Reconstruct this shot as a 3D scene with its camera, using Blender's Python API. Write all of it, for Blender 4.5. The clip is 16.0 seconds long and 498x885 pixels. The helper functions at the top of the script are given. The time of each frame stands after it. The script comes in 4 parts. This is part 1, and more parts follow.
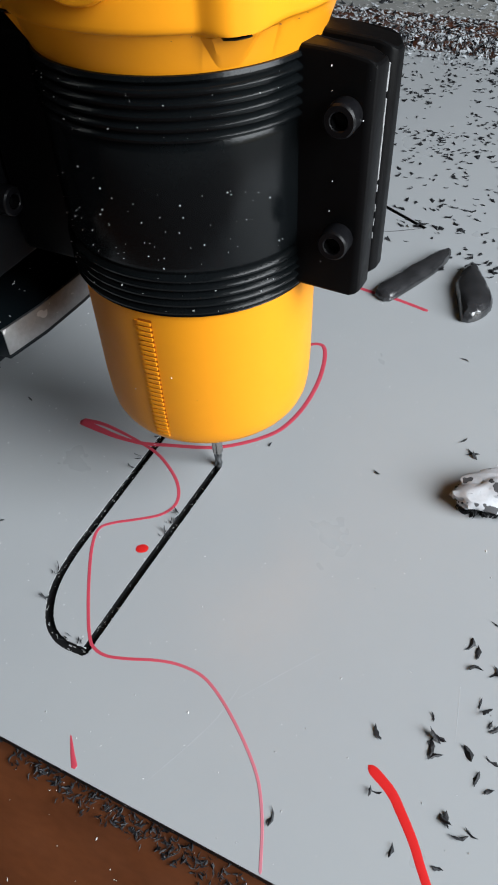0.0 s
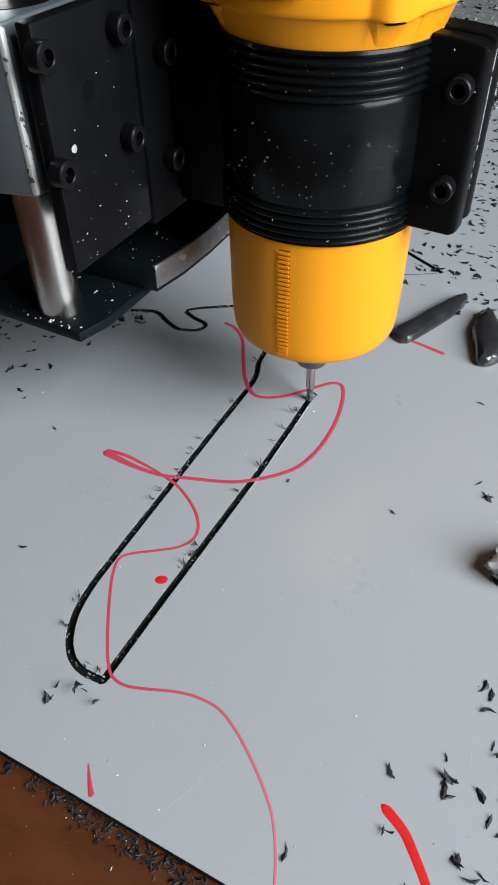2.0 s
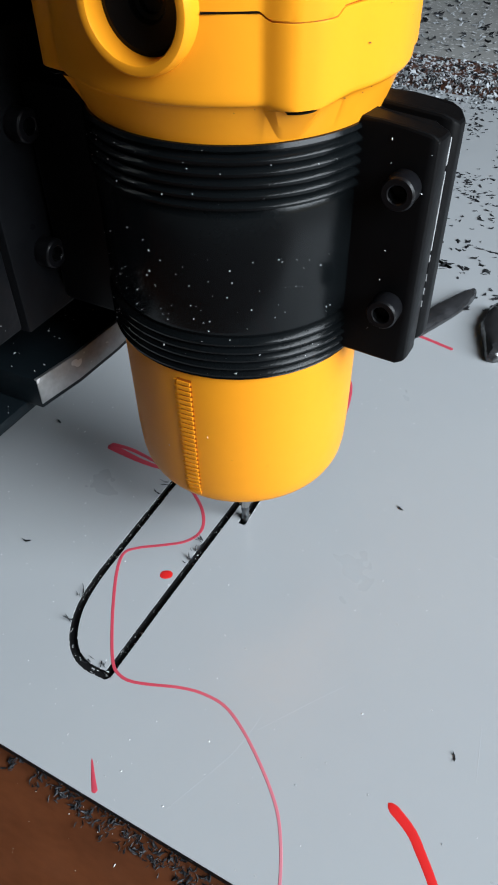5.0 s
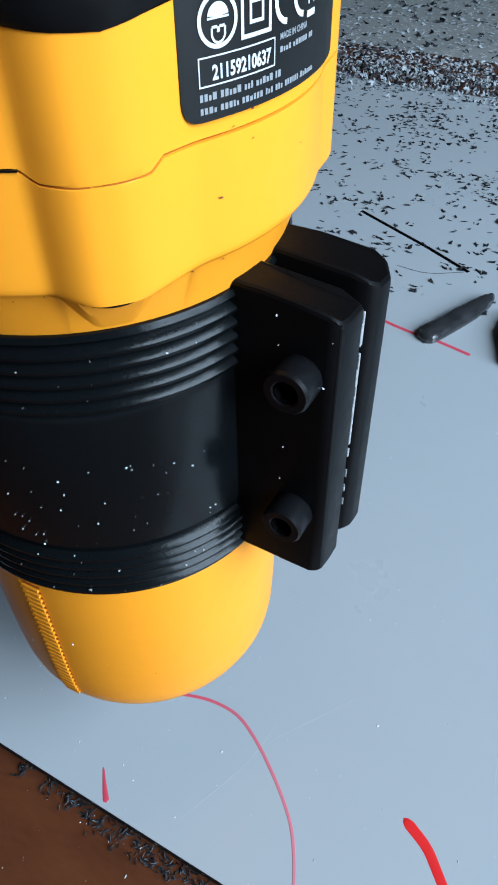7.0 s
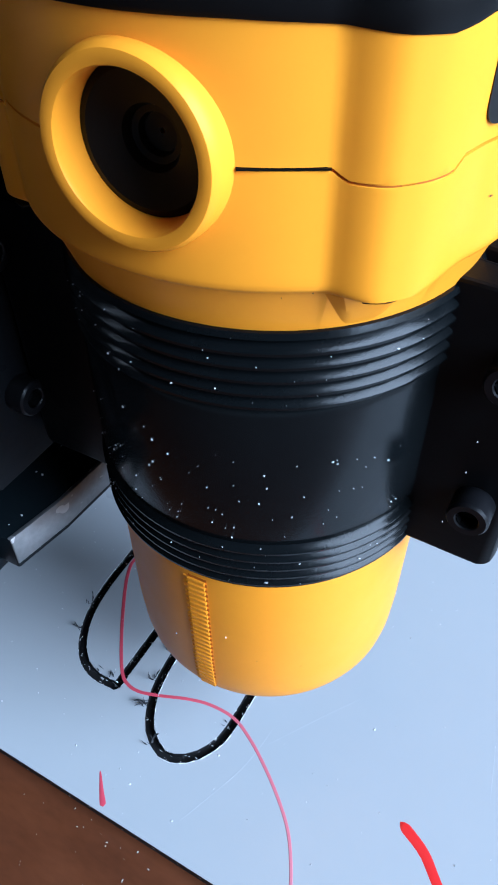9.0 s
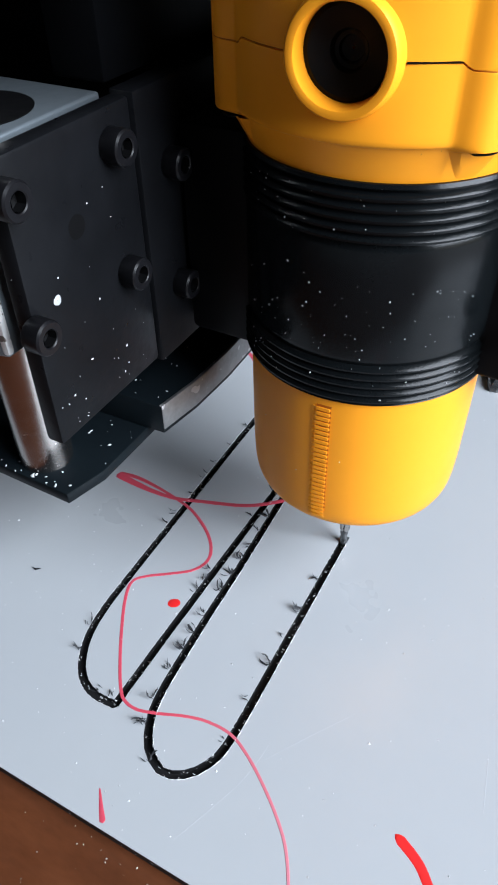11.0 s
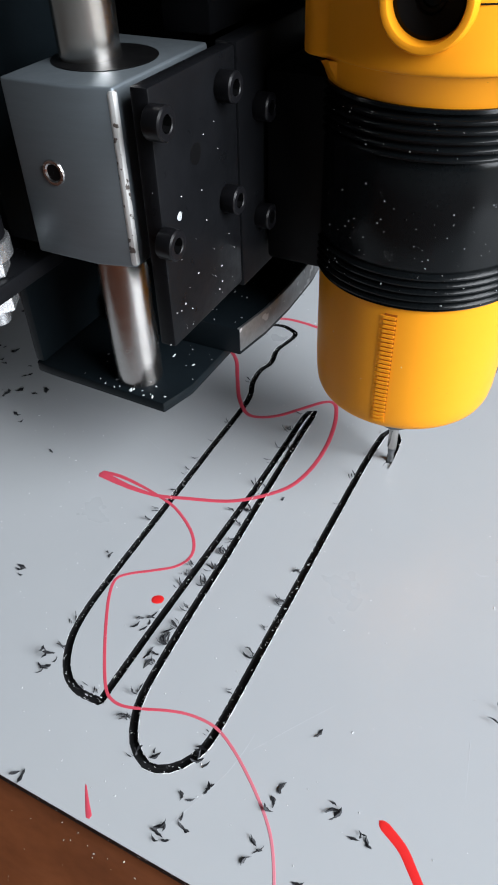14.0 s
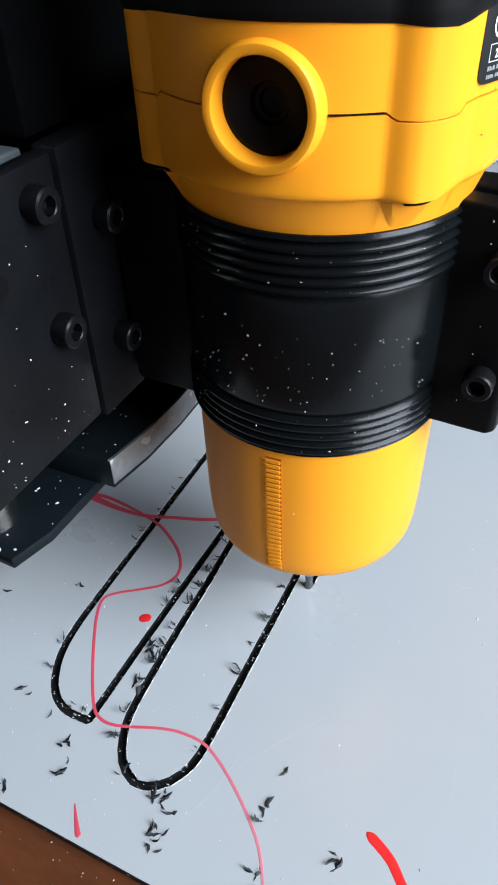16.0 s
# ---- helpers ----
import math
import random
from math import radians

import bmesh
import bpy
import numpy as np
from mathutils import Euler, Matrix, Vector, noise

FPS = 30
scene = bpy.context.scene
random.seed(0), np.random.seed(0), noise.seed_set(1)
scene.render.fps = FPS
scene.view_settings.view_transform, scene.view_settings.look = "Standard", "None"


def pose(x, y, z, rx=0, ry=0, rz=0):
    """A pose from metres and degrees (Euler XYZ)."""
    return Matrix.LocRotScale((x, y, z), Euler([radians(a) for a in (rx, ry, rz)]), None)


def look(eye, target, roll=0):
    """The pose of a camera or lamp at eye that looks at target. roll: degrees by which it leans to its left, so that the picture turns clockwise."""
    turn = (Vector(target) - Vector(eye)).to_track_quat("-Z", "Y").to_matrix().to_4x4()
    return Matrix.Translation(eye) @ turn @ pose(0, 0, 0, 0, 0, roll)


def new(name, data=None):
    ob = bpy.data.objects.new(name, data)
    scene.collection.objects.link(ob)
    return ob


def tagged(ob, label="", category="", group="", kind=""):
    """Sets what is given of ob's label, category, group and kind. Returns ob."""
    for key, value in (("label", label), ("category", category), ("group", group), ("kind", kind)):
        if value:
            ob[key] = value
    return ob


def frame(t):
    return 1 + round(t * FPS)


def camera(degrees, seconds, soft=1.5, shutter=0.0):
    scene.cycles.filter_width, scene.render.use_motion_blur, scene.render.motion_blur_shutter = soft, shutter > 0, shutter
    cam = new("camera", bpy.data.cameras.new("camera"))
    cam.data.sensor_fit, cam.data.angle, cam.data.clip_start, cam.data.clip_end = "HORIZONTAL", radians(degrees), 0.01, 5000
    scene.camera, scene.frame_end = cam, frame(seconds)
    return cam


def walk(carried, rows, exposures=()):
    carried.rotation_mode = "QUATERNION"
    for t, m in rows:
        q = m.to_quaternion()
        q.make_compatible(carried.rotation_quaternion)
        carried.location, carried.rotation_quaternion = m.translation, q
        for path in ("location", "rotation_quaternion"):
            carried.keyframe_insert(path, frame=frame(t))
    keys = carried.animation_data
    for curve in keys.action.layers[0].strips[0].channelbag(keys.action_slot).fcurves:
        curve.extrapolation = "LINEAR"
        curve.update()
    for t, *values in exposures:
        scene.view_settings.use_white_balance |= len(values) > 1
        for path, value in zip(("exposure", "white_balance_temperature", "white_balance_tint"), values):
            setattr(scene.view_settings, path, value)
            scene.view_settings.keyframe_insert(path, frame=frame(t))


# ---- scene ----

# World: millimetre-scale cutting job on a small router table. z = 0 is the sheet's upper face, x runs along
# the sheet's front edge, y towards the back of the table.
cam = camera(38.38, 16.0, soft=1.9)
PATH = [
    (0.0, 0.1009, -0.0747, 0.2094, 44.20, -2.50, 27.65),
    (0.5, 0.0981, -0.0785, 0.2133, 46.07, -1.88, 28.87),
    (1.0, 0.0979, -0.0801, 0.2152, 46.57, -0.92, 27.59),
    (1.5, 0.0970, -0.0799, 0.2160, 46.49, -0.95, 28.15),
    (2.0, 0.0972, -0.0796, 0.2160, 46.55, -1.04, 28.20),
    (2.5, 0.0973, -0.0795, 0.2156, 46.63, -1.15, 28.51),
    (3.0, 0.0965, -0.0794, 0.2150, 46.57, -1.21, 28.90),
    (5.5, 0.0950, -0.0787, 0.2132, 46.21, -0.91, 28.60),
    (6.0, 0.0935, -0.0775, 0.2131, 45.99, -0.87, 28.86),
    (6.5, 0.0923, -0.0774, 0.2129, 45.99, -1.06, 29.82),
    (7.0, 0.0917, -0.0770, 0.2131, 46.27, -0.87, 29.59),
    (7.5, 0.0909, -0.0766, 0.2121, 46.39, -1.12, 29.62),
    (8.0, 0.0913, -0.0780, 0.2129, 46.91, -0.43, 29.05),
    (8.5, 0.0913, -0.0755, 0.2127, 46.38, -0.73, 29.52),
    (9.0, 0.0909, -0.0757, 0.2142, 46.06, -0.57, 29.28),
    (9.5, 0.0907, -0.0768, 0.2140, 46.39, -0.62, 29.59),
    (12.0, 0.0986, -0.0828, 0.2195, 48.97, -1.41, 28.61),
    (12.5, 0.0982, -0.0831, 0.2190, 48.74, -1.25, 28.40),
    (13.0, 0.0995, -0.0825, 0.2185, 48.74, -1.73, 28.48),
    (13.5, 0.1006, -0.0816, 0.2182, 48.66, -1.90, 28.38),
    (14.0, 0.1004, -0.0810, 0.2175, 48.23, -1.88, 28.08),
    (14.5, 0.1017, -0.0816, 0.2166, 48.49, -1.86, 27.94),
    (15.0, 0.1012, -0.0816, 0.2149, 48.35, -2.04, 28.25),
    (15.5, 0.1031, -0.0817, 0.2162, 48.88, -1.99, 27.56),
    (16.0, 0.1050, -0.0838, 0.2193, 49.99, -2.29, 27.05),
]
walk(cam, [(t, pose(x, y, z, rx, 0, rz) @ pose(0, 0, 0, 0, 0, roll)) for t, x, y, z, rx, roll, rz in PATH],
     exposures=[(0.0, -0.05, 6350, 7.5), (3.0, -0.04, 6350, 8), (5.5, 0.02, 5900, 5), (6.5, 0.0, 5450, 2.5), (7.0, -0.02, 5150, 0), (7.5, 0.0, 5000, 1), (8.0, 0.04, 4850, 3), (8.5, 0.18, 4700, 4), (9.0, 0.32, 4850, 6), (9.5, 0.43, 5150, 7.5),
                (12.0, 0.36, 6200, 9.5), (13.5, 0.27, 6300, 9.6), (14.5, 0.24, 6300, 9.4), (15.5, 0.23, 6050, 7), (16.0, 0.34, 5900, 7)])

# The cutter's way over the sheet, in millimetres.
TOOL = [
    (0.0, 0.9, 89.7), (0.5, 1.5, 106.9), (1.0, 1.5, 124.8), (1.5, 1.4, 142.7), (2.0, 1.2, 159.9), (2.25, 2.2, 166.3),
    (2.5, 4.4, 166.6), (3.0, 4.8, 149.9), (3.5, 5.4, 132.2), (4.0, 6.0, 114.5), (4.5, 6.6, 96.8), (5.0, 7.3, 79.1),
    (5.5, 7.9, 61.5), (6.0, 8.2, 44.3), (6.5, 8.9, 26.6), (7.0, 10.0, 9.3), (7.25, 12.3, 0.4), (7.5, 17.0, -7.1), (7.75, 24.7, -11.1),
    (8.0, 32.1, -7.6), (8.25, 36.9, 0.4), (8.5, 38.0, 10.4), (9.0, 38.1, 28.3), (9.5, 38.0, 45.7), (10.0, 38.0, 63.2),
    (10.5, 37.9, 80.6), (11.0, 37.9, 98.0), (11.5, 37.9, 115.3), (12.0, 37.9, 132.6), (12.5, 38.2, 149.5),
    (13.0, 39.5, 166.5), (13.25, 42.8, 168.2), (13.5, 46.2, 165.4), (14.0, 47.2, 150.2), (14.5, 46.2, 133.0),
    (15.0, 45.1, 115.3), (15.5, 44.4, 98.1), (16.0, 44.3, 80.7),
]

# ---- light ----
world = bpy.data.worlds.new("world")
scene.world = world
world.use_nodes = True
wn = world.node_tree.nodes
sky = wn.new("ShaderNodeTexSky")
sky.sky_type, sky.sun_disc = "NISHITA", False
sky.sun_elevation, sky.sun_rotation = radians(40), radians(100)
wn["Background"].inputs["Strength"].default_value = 0.10
world.node_tree.links.new(sky.outputs[0], wn["Background"].inputs["Color"])


def area(name, m, w, h, power, colour):
    d = bpy.data.lights.new(name, "AREA")
    d.shape, d.size, d.size_y, d.energy, d.color = "RECTANGLE", w, h, power, colour
    ob = new(name, d)
    ob.matrix_world = m
    return ob


area("doorway_daylight", look((1.40, -0.05, 0.92), (0, 0.11, 0.15)), 1.15, 1.20, 66.5, (0.95, 0.98, 1.01))

# ---- materials ----


def mat(name, base, rough=0.5, metal=0.0, spread=0.15, scale=40.0, bump=0.0, bump_scale=400.0, spots=None, spot_scale=900.0,
        spot_at=0.68, spec=0.5, tone=None, coords="Object", stretch=(1, 1, 1), rough_var=0.12, island=None):
    """A painted, moulded or milled surface: two scales of tone, uneven gloss, fine relief, specks of another colour."""
    m = bpy.data.materials.new(name)
    m.use_nodes = True
    nt = m.node_tree
    N, L = nt.nodes, nt.links
    b = N["Principled BSDF"]
    tc = N.new("ShaderNodeTexCoord")
    mp = N.new("ShaderNodeMapping")
    mp.inputs["Scale"].default_value = stretch
    L.new(tc.outputs[coords], mp.inputs["Vector"])

    def noise_tex(s, detail=4.0):
        n = N.new("ShaderNodeTexNoise")
        n.inputs["Scale"].default_value, n.inputs["Detail"].default_value = s, detail
        L.new(mp.outputs[0], n.inputs["Vector"])
        return n

    def mix(fac, a, c):
        x = N.new("ShaderNodeMix")
        x.data_type = "RGBA"
        L.new(fac, x.inputs["Factor"])
        for i, v in ((6, a), (7, c)):
            if isinstance(v, tuple):
                x.inputs[i].default_value = (*v, 1)
            else:
                L.new(v, x.inputs[i])
        return x.outputs[2]

    big, fine = noise_tex(scale), noise_tex(scale * 9, 6.0)
    dark = tuple(c * (1 - spread) for c in base)
    light = tone or tuple(min(1, c * (1 + spread)) for c in base)
    col = mix(big.outputs["Fac"], dark, light)
    col2 = mix(fine.outputs["Fac"], tuple(c * (1 - spread * 0.7) for c in base), tuple(min(1, c * (1 + spread * 0.7)) for c in base))
    half = N.new("ShaderNodeValue")
    half.outputs[0].default_value = 0.4
    col = mix(half.outputs[0], col, col2)
    if spots:
        sp = noise_tex(spot_scale, 2.0)
        ramp = N.new("ShaderNodeMapRange")
        ramp.inputs["From Min"].default_value, ramp.inputs["From Max"].default_value = spot_at, spot_at + 0.02
        L.new(sp.outputs["Fac"], ramp.inputs["Value"])
        col = mix(ramp.outputs[0], col, spots)
    if island:
        geo, shade = N.new("ShaderNodeNewGeometry"), N.new("ShaderNodeMapRange")
        shade.inputs["From Min"].default_value = 0.55
        L.new(geo.outputs["Random Per Island"], shade.inputs["Value"])
        col = mix(shade.outputs[0], col, island)
    L.new(col, b.inputs["Base Color"])
    rr = N.new("ShaderNodeMapRange")
    rr.inputs["To Min"].default_value, rr.inputs["To Max"].default_value = max(0.03, rough - rough_var), min(1, rough + rough_var)
    L.new(noise_tex(scale * 3).outputs["Fac"], rr.inputs["Value"])
    L.new(rr.outputs[0], b.inputs["Roughness"])
    b.inputs["Metallic"].default_value = metal
    b.inputs["Specular IOR Level"].default_value = spec
    if bump:
        bp = N.new("ShaderNodeBump")
        bp.inputs["Strength"].default_value, bp.inputs["Distance"].default_value = bump, 0.0005
        L.new(noise_tex(bump_scale, 5.0).outputs["Fac"], bp.inputs["Height"])
        L.new(bp.outputs[0], b.inputs["Normal"])
    return m


# The broad greenish tone paints in soft reflections on the sheet.
GREY = mat("grey_sheet_face", (0.365, 0.382, 0.405), 0.30, spread=0.07, scale=7, tone=(0.405, 0.418, 0.416), bump=0.02, bump_scale=900, rough_var=0.09)
CORE = mat("black_core", (0.008, 0.008, 0.009), 0.6, spread=0.5, scale=500, bump=0.5, bump_scale=1500, spots=(0.50, 0.50, 0.51), spot_scale=700, spot_at=0.665, spec=0.3)
FLAKE = mat("black_shaving", (0.010, 0.010, 0.012), 0.5, spread=0.6, scale=600, bump=0.4, bump_scale=1500, spec=0.25, island=(0.040, 0.042, 0.047))
PALE = mat("pale_shaving", (0.62, 0.63, 0.64), 0.5, spread=0.35, scale=300)
RED = mat("red_marker", (0.52, 0.058, 0.092), 0.42, spread=0.3, scale=60)
REDW = mat("bright_red_marker", (0.62, 0.018, 0.018), 0.35, spread=0.12, scale=60)
YELLOW = mat("yellow_plastic", (0.85, 0.322, 0.012), 0.36, spread=0.06, scale=30, bump=0.03, bump_scale=1500, spec=0.14)
# Dark orange: real dirt in the seam, painted shade between the scale marks.
SOIL_SHADE = mat("soiled_and_shaded_yellow", (0.40, 0.105, 0.006), 0.55, spread=0.35, scale=300, spec=0.2)
BLACKP = mat("black_plastic", (0.0035, 0.0044, 0.005), 0.21, spread=0.3, scale=60, bump=0.05, bump_scale=1200, spec=0.16, rough_var=0.08)
LUGM = mat("black_moulded_plastic", (0.0032, 0.0032, 0.0036), 0.40, spread=0.35, scale=90, bump=0.08, bump_scale=900, spec=0.10)
WORN = mat("worn_edge", (0.30, 0.305, 0.31), 0.5, spread=0.7, scale=700)
CAP = mat("black_housing_and_shade", (0.0035, 0.0035, 0.0038), 0.4, spread=0.25, scale=60, spec=0.12)
LABELM = mat("black_label", (0.008, 0.0085, 0.009), 0.35, spread=0.15, scale=60, spec=0.3)
INK = mat("white_print", (0.58, 0.59, 0.60), 0.5, spread=0.12, scale=100)
THIN = mat("thin_grey_print", (0.24, 0.25, 0.26), 0.5, spread=0.2, scale=300)
STEEL = mat("bright_steel", (0.62, 0.61, 0.60), 0.26, metal=1.0, spread=0.12, scale=40, stretch=(1, 1, 12), bump=0.05, bump_scale=300)
POLISH = mat("polished_rod", (0.47, 0.45, 0.43), 0.24, metal=1.0, spread=0.18, scale=25, stretch=(1, 1, 6), rough_var=0.07, spots=(0.10, 0.07, 0.05), spot_scale=240, spot_at=0.74)
# Worn, pitted metal, whitened further to paint in the corner's highlight.
BARE_LIT = mat("bare_lit_aluminium", (0.62, 0.62, 0.61), 0.38, metal=0.35, spread=0.25, scale=200, spots=(0.12, 0.10, 0.09), spot_scale=520, spot_at=0.60)
GROUND = mat("ground_steel", (0.30, 0.30, 0.30), 0.42, metal=0.85, spread=0.75, scale=60, bump=0.2, bump_scale=350, spots=(0.62, 0.62, 0.62), spot_scale=160, spot_at=0.62)
ALU = mat("milled_aluminium", (0.145, 0.168, 0.185), 0.40, metal=0.55, spread=0.16, scale=60, stretch=(1, 1, 8), bump=0.04, bump_scale=700)
# The front plates' steel, darkened to put the shade behind them into the colour.
STEEL_SHADE = mat("shaded_black_steel", (0.0026, 0.0028, 0.0033), 0.40, spread=0.5, scale=70, bump=0.08, bump_scale=500, spec=0.03)
PLATE = mat("worn_black_steel", (0.0050, 0.0053, 0.0062), 0.33, spread=0.7, scale=60, bump=0.12, bump_scale=300, spec=0.075, rough_var=0.16)
BLUED = mat("blue_black_steel", (0.0045, 0.0068, 0.0085), 0.34, spread=0.5, scale=50, bump=0.06, bump_scale=400, spec=0.11)
BOLTM = mat("black_bolt", (0.005, 0.005, 0.006), 0.36, spread=0.3, scale=300, spec=0.2)
ZINC = mat("zinc_bolt", (0.60, 0.61, 0.62), 0.26, metal=0.85, spread=0.25, scale=150)
CARBIDE = mat("carbide_bit", (0.16, 0.165, 0.17), 0.3, metal=0.9, spread=0.3, scale=400)
WOOD = mat("brown_board", (0.082, 0.026, 0.011), 0.36, spread=0.75, tone=(0.16, 0.050, 0.016), scale=26, stretch=(1, 3, 1), bump=0.1, bump_scale=250, spots=(0.3, 0.25, 0.2), spot_scale=330, spot_at=0.79, spec=0.35)
CONC = mat("dusty_concrete", (0.26, 0.26, 0.25), 0.85, spread=0.4, scale=14, bump=0.5, bump_scale=120, spots=(0.5, 0.5, 0.5), spot_scale=160, spot_at=0.62)
WALLM = mat("workshop_wall", (0.055, 0.054, 0.052), 0.9, spread=0.2, scale=2, spec=0.2)
CRUMB = mat("dusty_crumb", (0.36, 0.38, 0.40), 0.7, spread=0.6, scale=120)
CHALK = mat("crumbly_foam", (0.50, 0.51, 0.54), 0.8, spread=0.5, scale=110, bump=0.4, bump_scale=300, spots=(0.06, 0.06, 0.065), spot_scale=170, spot_at=0.58)


def thinning_ink(m, start, end, pale):
    """Lets a pen line's ink run dry between two places along x, in metres."""
    N, L = m.node_tree.nodes, m.node_tree.links
    tc, axis, ramp, x = (N.new("ShaderNode" + k) for k in ("TexCoord", "SeparateXYZ", "MapRange", "Mix"))
    x.data_type = "RGBA"
    b = N["Principled BSDF"]
    L.new(b.inputs["Base Color"].links[0].from_socket, x.inputs[6])
    x.inputs[7].default_value = (*pale, 1)
    ramp.inputs["From Min"].default_value, ramp.inputs["From Max"].default_value = start, end
    L.new(tc.outputs["Object"], axis.inputs[0])
    L.new(axis.outputs[0], ramp.inputs["Value"])
    L.new(ramp.outputs[0], x.inputs["Factor"])
    L.new(x.outputs[2], b.inputs["Base Color"])
    return m


RUNDRY = thinning_ink(mat("drying_red_marker", (0.52, 0.058, 0.092), 0.42, spread=0.3, scale=60), 0.015, 0.085, (0.56, 0.21, 0.26))

# ---- building helpers ----
MM = 0.001


def mesh_of(name, bm, material, smooth=False, sharp=35):
    me = bpy.data.meshes.new(name)
    bmesh.ops.recalc_face_normals(bm, faces=bm.faces[:])
    if smooth:
        for f in bm.faces:
            f.smooth = True
        for e in bm.edges:
            if len(e.link_faces) == 2 and e.calc_face_angle(0) > radians(sharp):
                e.smooth = False
    bm.to_mesh(me)
    bm.free()
    me.materials.append(material)
    return me


def part(name, bm, material, parent=None, label="", smooth=True, sharp=35):
    """Links a bmesh as one mesh object under a thing."""
    ob = new(name, mesh_of(name, bm, material, smooth, sharp))
    ob.parent = parent
    if label:
        tagged(ob, label)
    return ob


def thing(name, label, category, group="", at=(0, 0, 0)):
    ob = new(name)
    ob.location = at
    return tagged(ob, label, category, group)


def box(x0, x1, y0, y1, z0, z1, bevel=0.6, bm=None, seg=2):
    """A box in millimetres with rounded edges."""
    out = bmesh.new()
    bmesh.ops.create_cube(out, size=1)
    bmesh.ops.transform(out, matrix=Matrix.Translation(((x0 + x1) / 2 * MM, (y0 + y1) / 2 * MM, (z0 + z1) / 2 * MM)) @ Matrix.Diagonal(((x1 - x0) * MM, (y1 - y0) * MM, (z1 - z0) * MM, 1)), verts=out.verts)
    if bevel:
        bmesh.ops.bevel(out, geom=out.edges[:], offset=bevel * MM, segments=seg, affect="EDGES", profile=0.5)
    return merge(bm, out)


def merge(bm, other):
    if bm is None:
        return other
    me = bpy.data.meshes.new("tmp")
    other.to_mesh(me)
    other.free()
    bm.from_mesh(me)
    bpy.data.meshes.remove(me)
    return bm


def lathe(profile, steps=72, wobble=None, close=True, z_axis=Matrix.Identity(4)):
    """A turned body from (radius, height) rows in millimetres; wobble(angle, radius, height) gives the radius."""
    bm = bmesh.new()
    rings = []
    for r, z in profile:
        ring = []
        for k in range(steps):
            a = 2 * math.pi * k / steps
            rr = wobble(a, r, z) if wobble else r
            ring.append(bm.verts.new(z_axis @ Vector((rr * math.cos(a) * MM, rr * math.sin(a) * MM, z * MM))))
        rings.append(ring)
    for p, q in zip(rings, rings[1:]):
        for k in range(steps):
            bm.faces.new((p[k], p[(k + 1) % steps], q[(k + 1) % steps], q[k]))
    if close:
        bm.faces.new(rings[0])
        bm.faces.new(rings[-1])
    return bm


def prism(points, z0, z1, bevel=0.0, seg=2):
    """An upright prism over an outline in millimetres."""
    bm = bmesh.new()
    low = [bm.verts.new((x * MM, y * MM, z0 * MM)) for x, y in points]
    top = [bm.verts.new((x * MM, y * MM, z1 * MM)) for x, y in points]
    bm.faces.new(low)
    bm.faces.new(top)
    n = len(points)
    for k in range(n):
        bm.faces.new((low[k], low[(k + 1) % n], top[(k + 1) % n], top[k]))
    if bevel:
        bmesh.ops.recalc_face_normals(bm, faces=bm.faces[:])
        bmesh.ops.bevel(bm, geom=[e for e in bm.edges if e.calc_face_angle(0) > 0.5], offset=bevel * MM, segments=seg, affect="EDGES", profile=0.5)
    return bm


def spline(points, step):
    """Evenly spaced points along a smooth curve through the given ones."""
    p = [Vector((a[0], a[1])) for a in points]
    p = [2 * p[0] - p[1]] + p + [2 * p[-1] - p[-2]]
    dense = []
    for a, b, c, d in zip(p, p[1:], p[2:], p[3:]):
        n = max(4, int((c - b).length / 0.4))
        for k in range(n):
            t = k / n
            dense.append(0.5 * (2 * b + (c - a) * t + (2 * a - 5 * b + 4 * c - d) * t * t + (3 * b - a - 3 * c + d) * t ** 3))
    dense.append(p[-2])
    return even(dense, step)


def even(dense, step):
    run = [0.0]
    for a, b in zip(dense, dense[1:]):
        run.append(run[-1] + (Vector(b) - Vector(a)).length)
    n = max(1, round(run[-1] / step))
    xs = np.interp(np.linspace(0, run[-1], n + 1), run, [a[0] for a in dense])
    ys = np.interp(np.linspace(0, run[-1], n + 1), run, [a[1] for a in dense])
    return [Vector((float(x), float(y))) for x, y in zip(xs, ys)]


def sides(line, half):
    """The left and right borders of a stroke along a line."""
    left, right = [], []
    for k, p in enumerate(line):
        d = (line[min(k + 1, len(line) - 1)] - line[max(k - 1, 0)]).normalized()
        n = Vector((-d.y, d.x))
        h = half(k / (len(line) - 1)) if callable(half) else half
        left.append(p + n * h)
        right.append(p - n * h)
    return left, right


# ---- the room ----
def room():
    floor = part("floor", box(-2000, 2000, -2000, 2200, -90, -52, 0), CONC, None, smooth=False)
    tagged(floor, "rough grey concrete floor strewn with dust", "floor", kind="structure")
    for name, b in (("wall_west", (-2100, -2000, -2000, 2200, -90, 2500)), ("wall_north", (-2100, 2100, 2200, 2300, -90, 2500)),
                    ("wall_south", (-2100, 2100, -2100, -2000, -90, 2500))):
        tagged(part(name, box(*b, 0), WALLM, None, smooth=False), "plain dim workshop wall", "wall", kind="structure")
    bm = box(1450, 1550, -2000, -680, -90, 2500, 0)
    bm = box(1450, 1550, 580, 2200, -90, 2500, 0, bm)
    bm = box(1450, 1550, -680, 580, 1620, 2500, 0, bm)
    tagged(part("wall_east", bm, WALLM, None, smooth=False), "plain workshop wall with a wide open doorway", "wall", kind="structure")
    tagged(part("ceiling", box(-2100, 2100, -2100, 2300, 2500, 2600, 0), WALLM, None, smooth=False), "plain dim ceiling", "ceiling", kind="structure")


room()


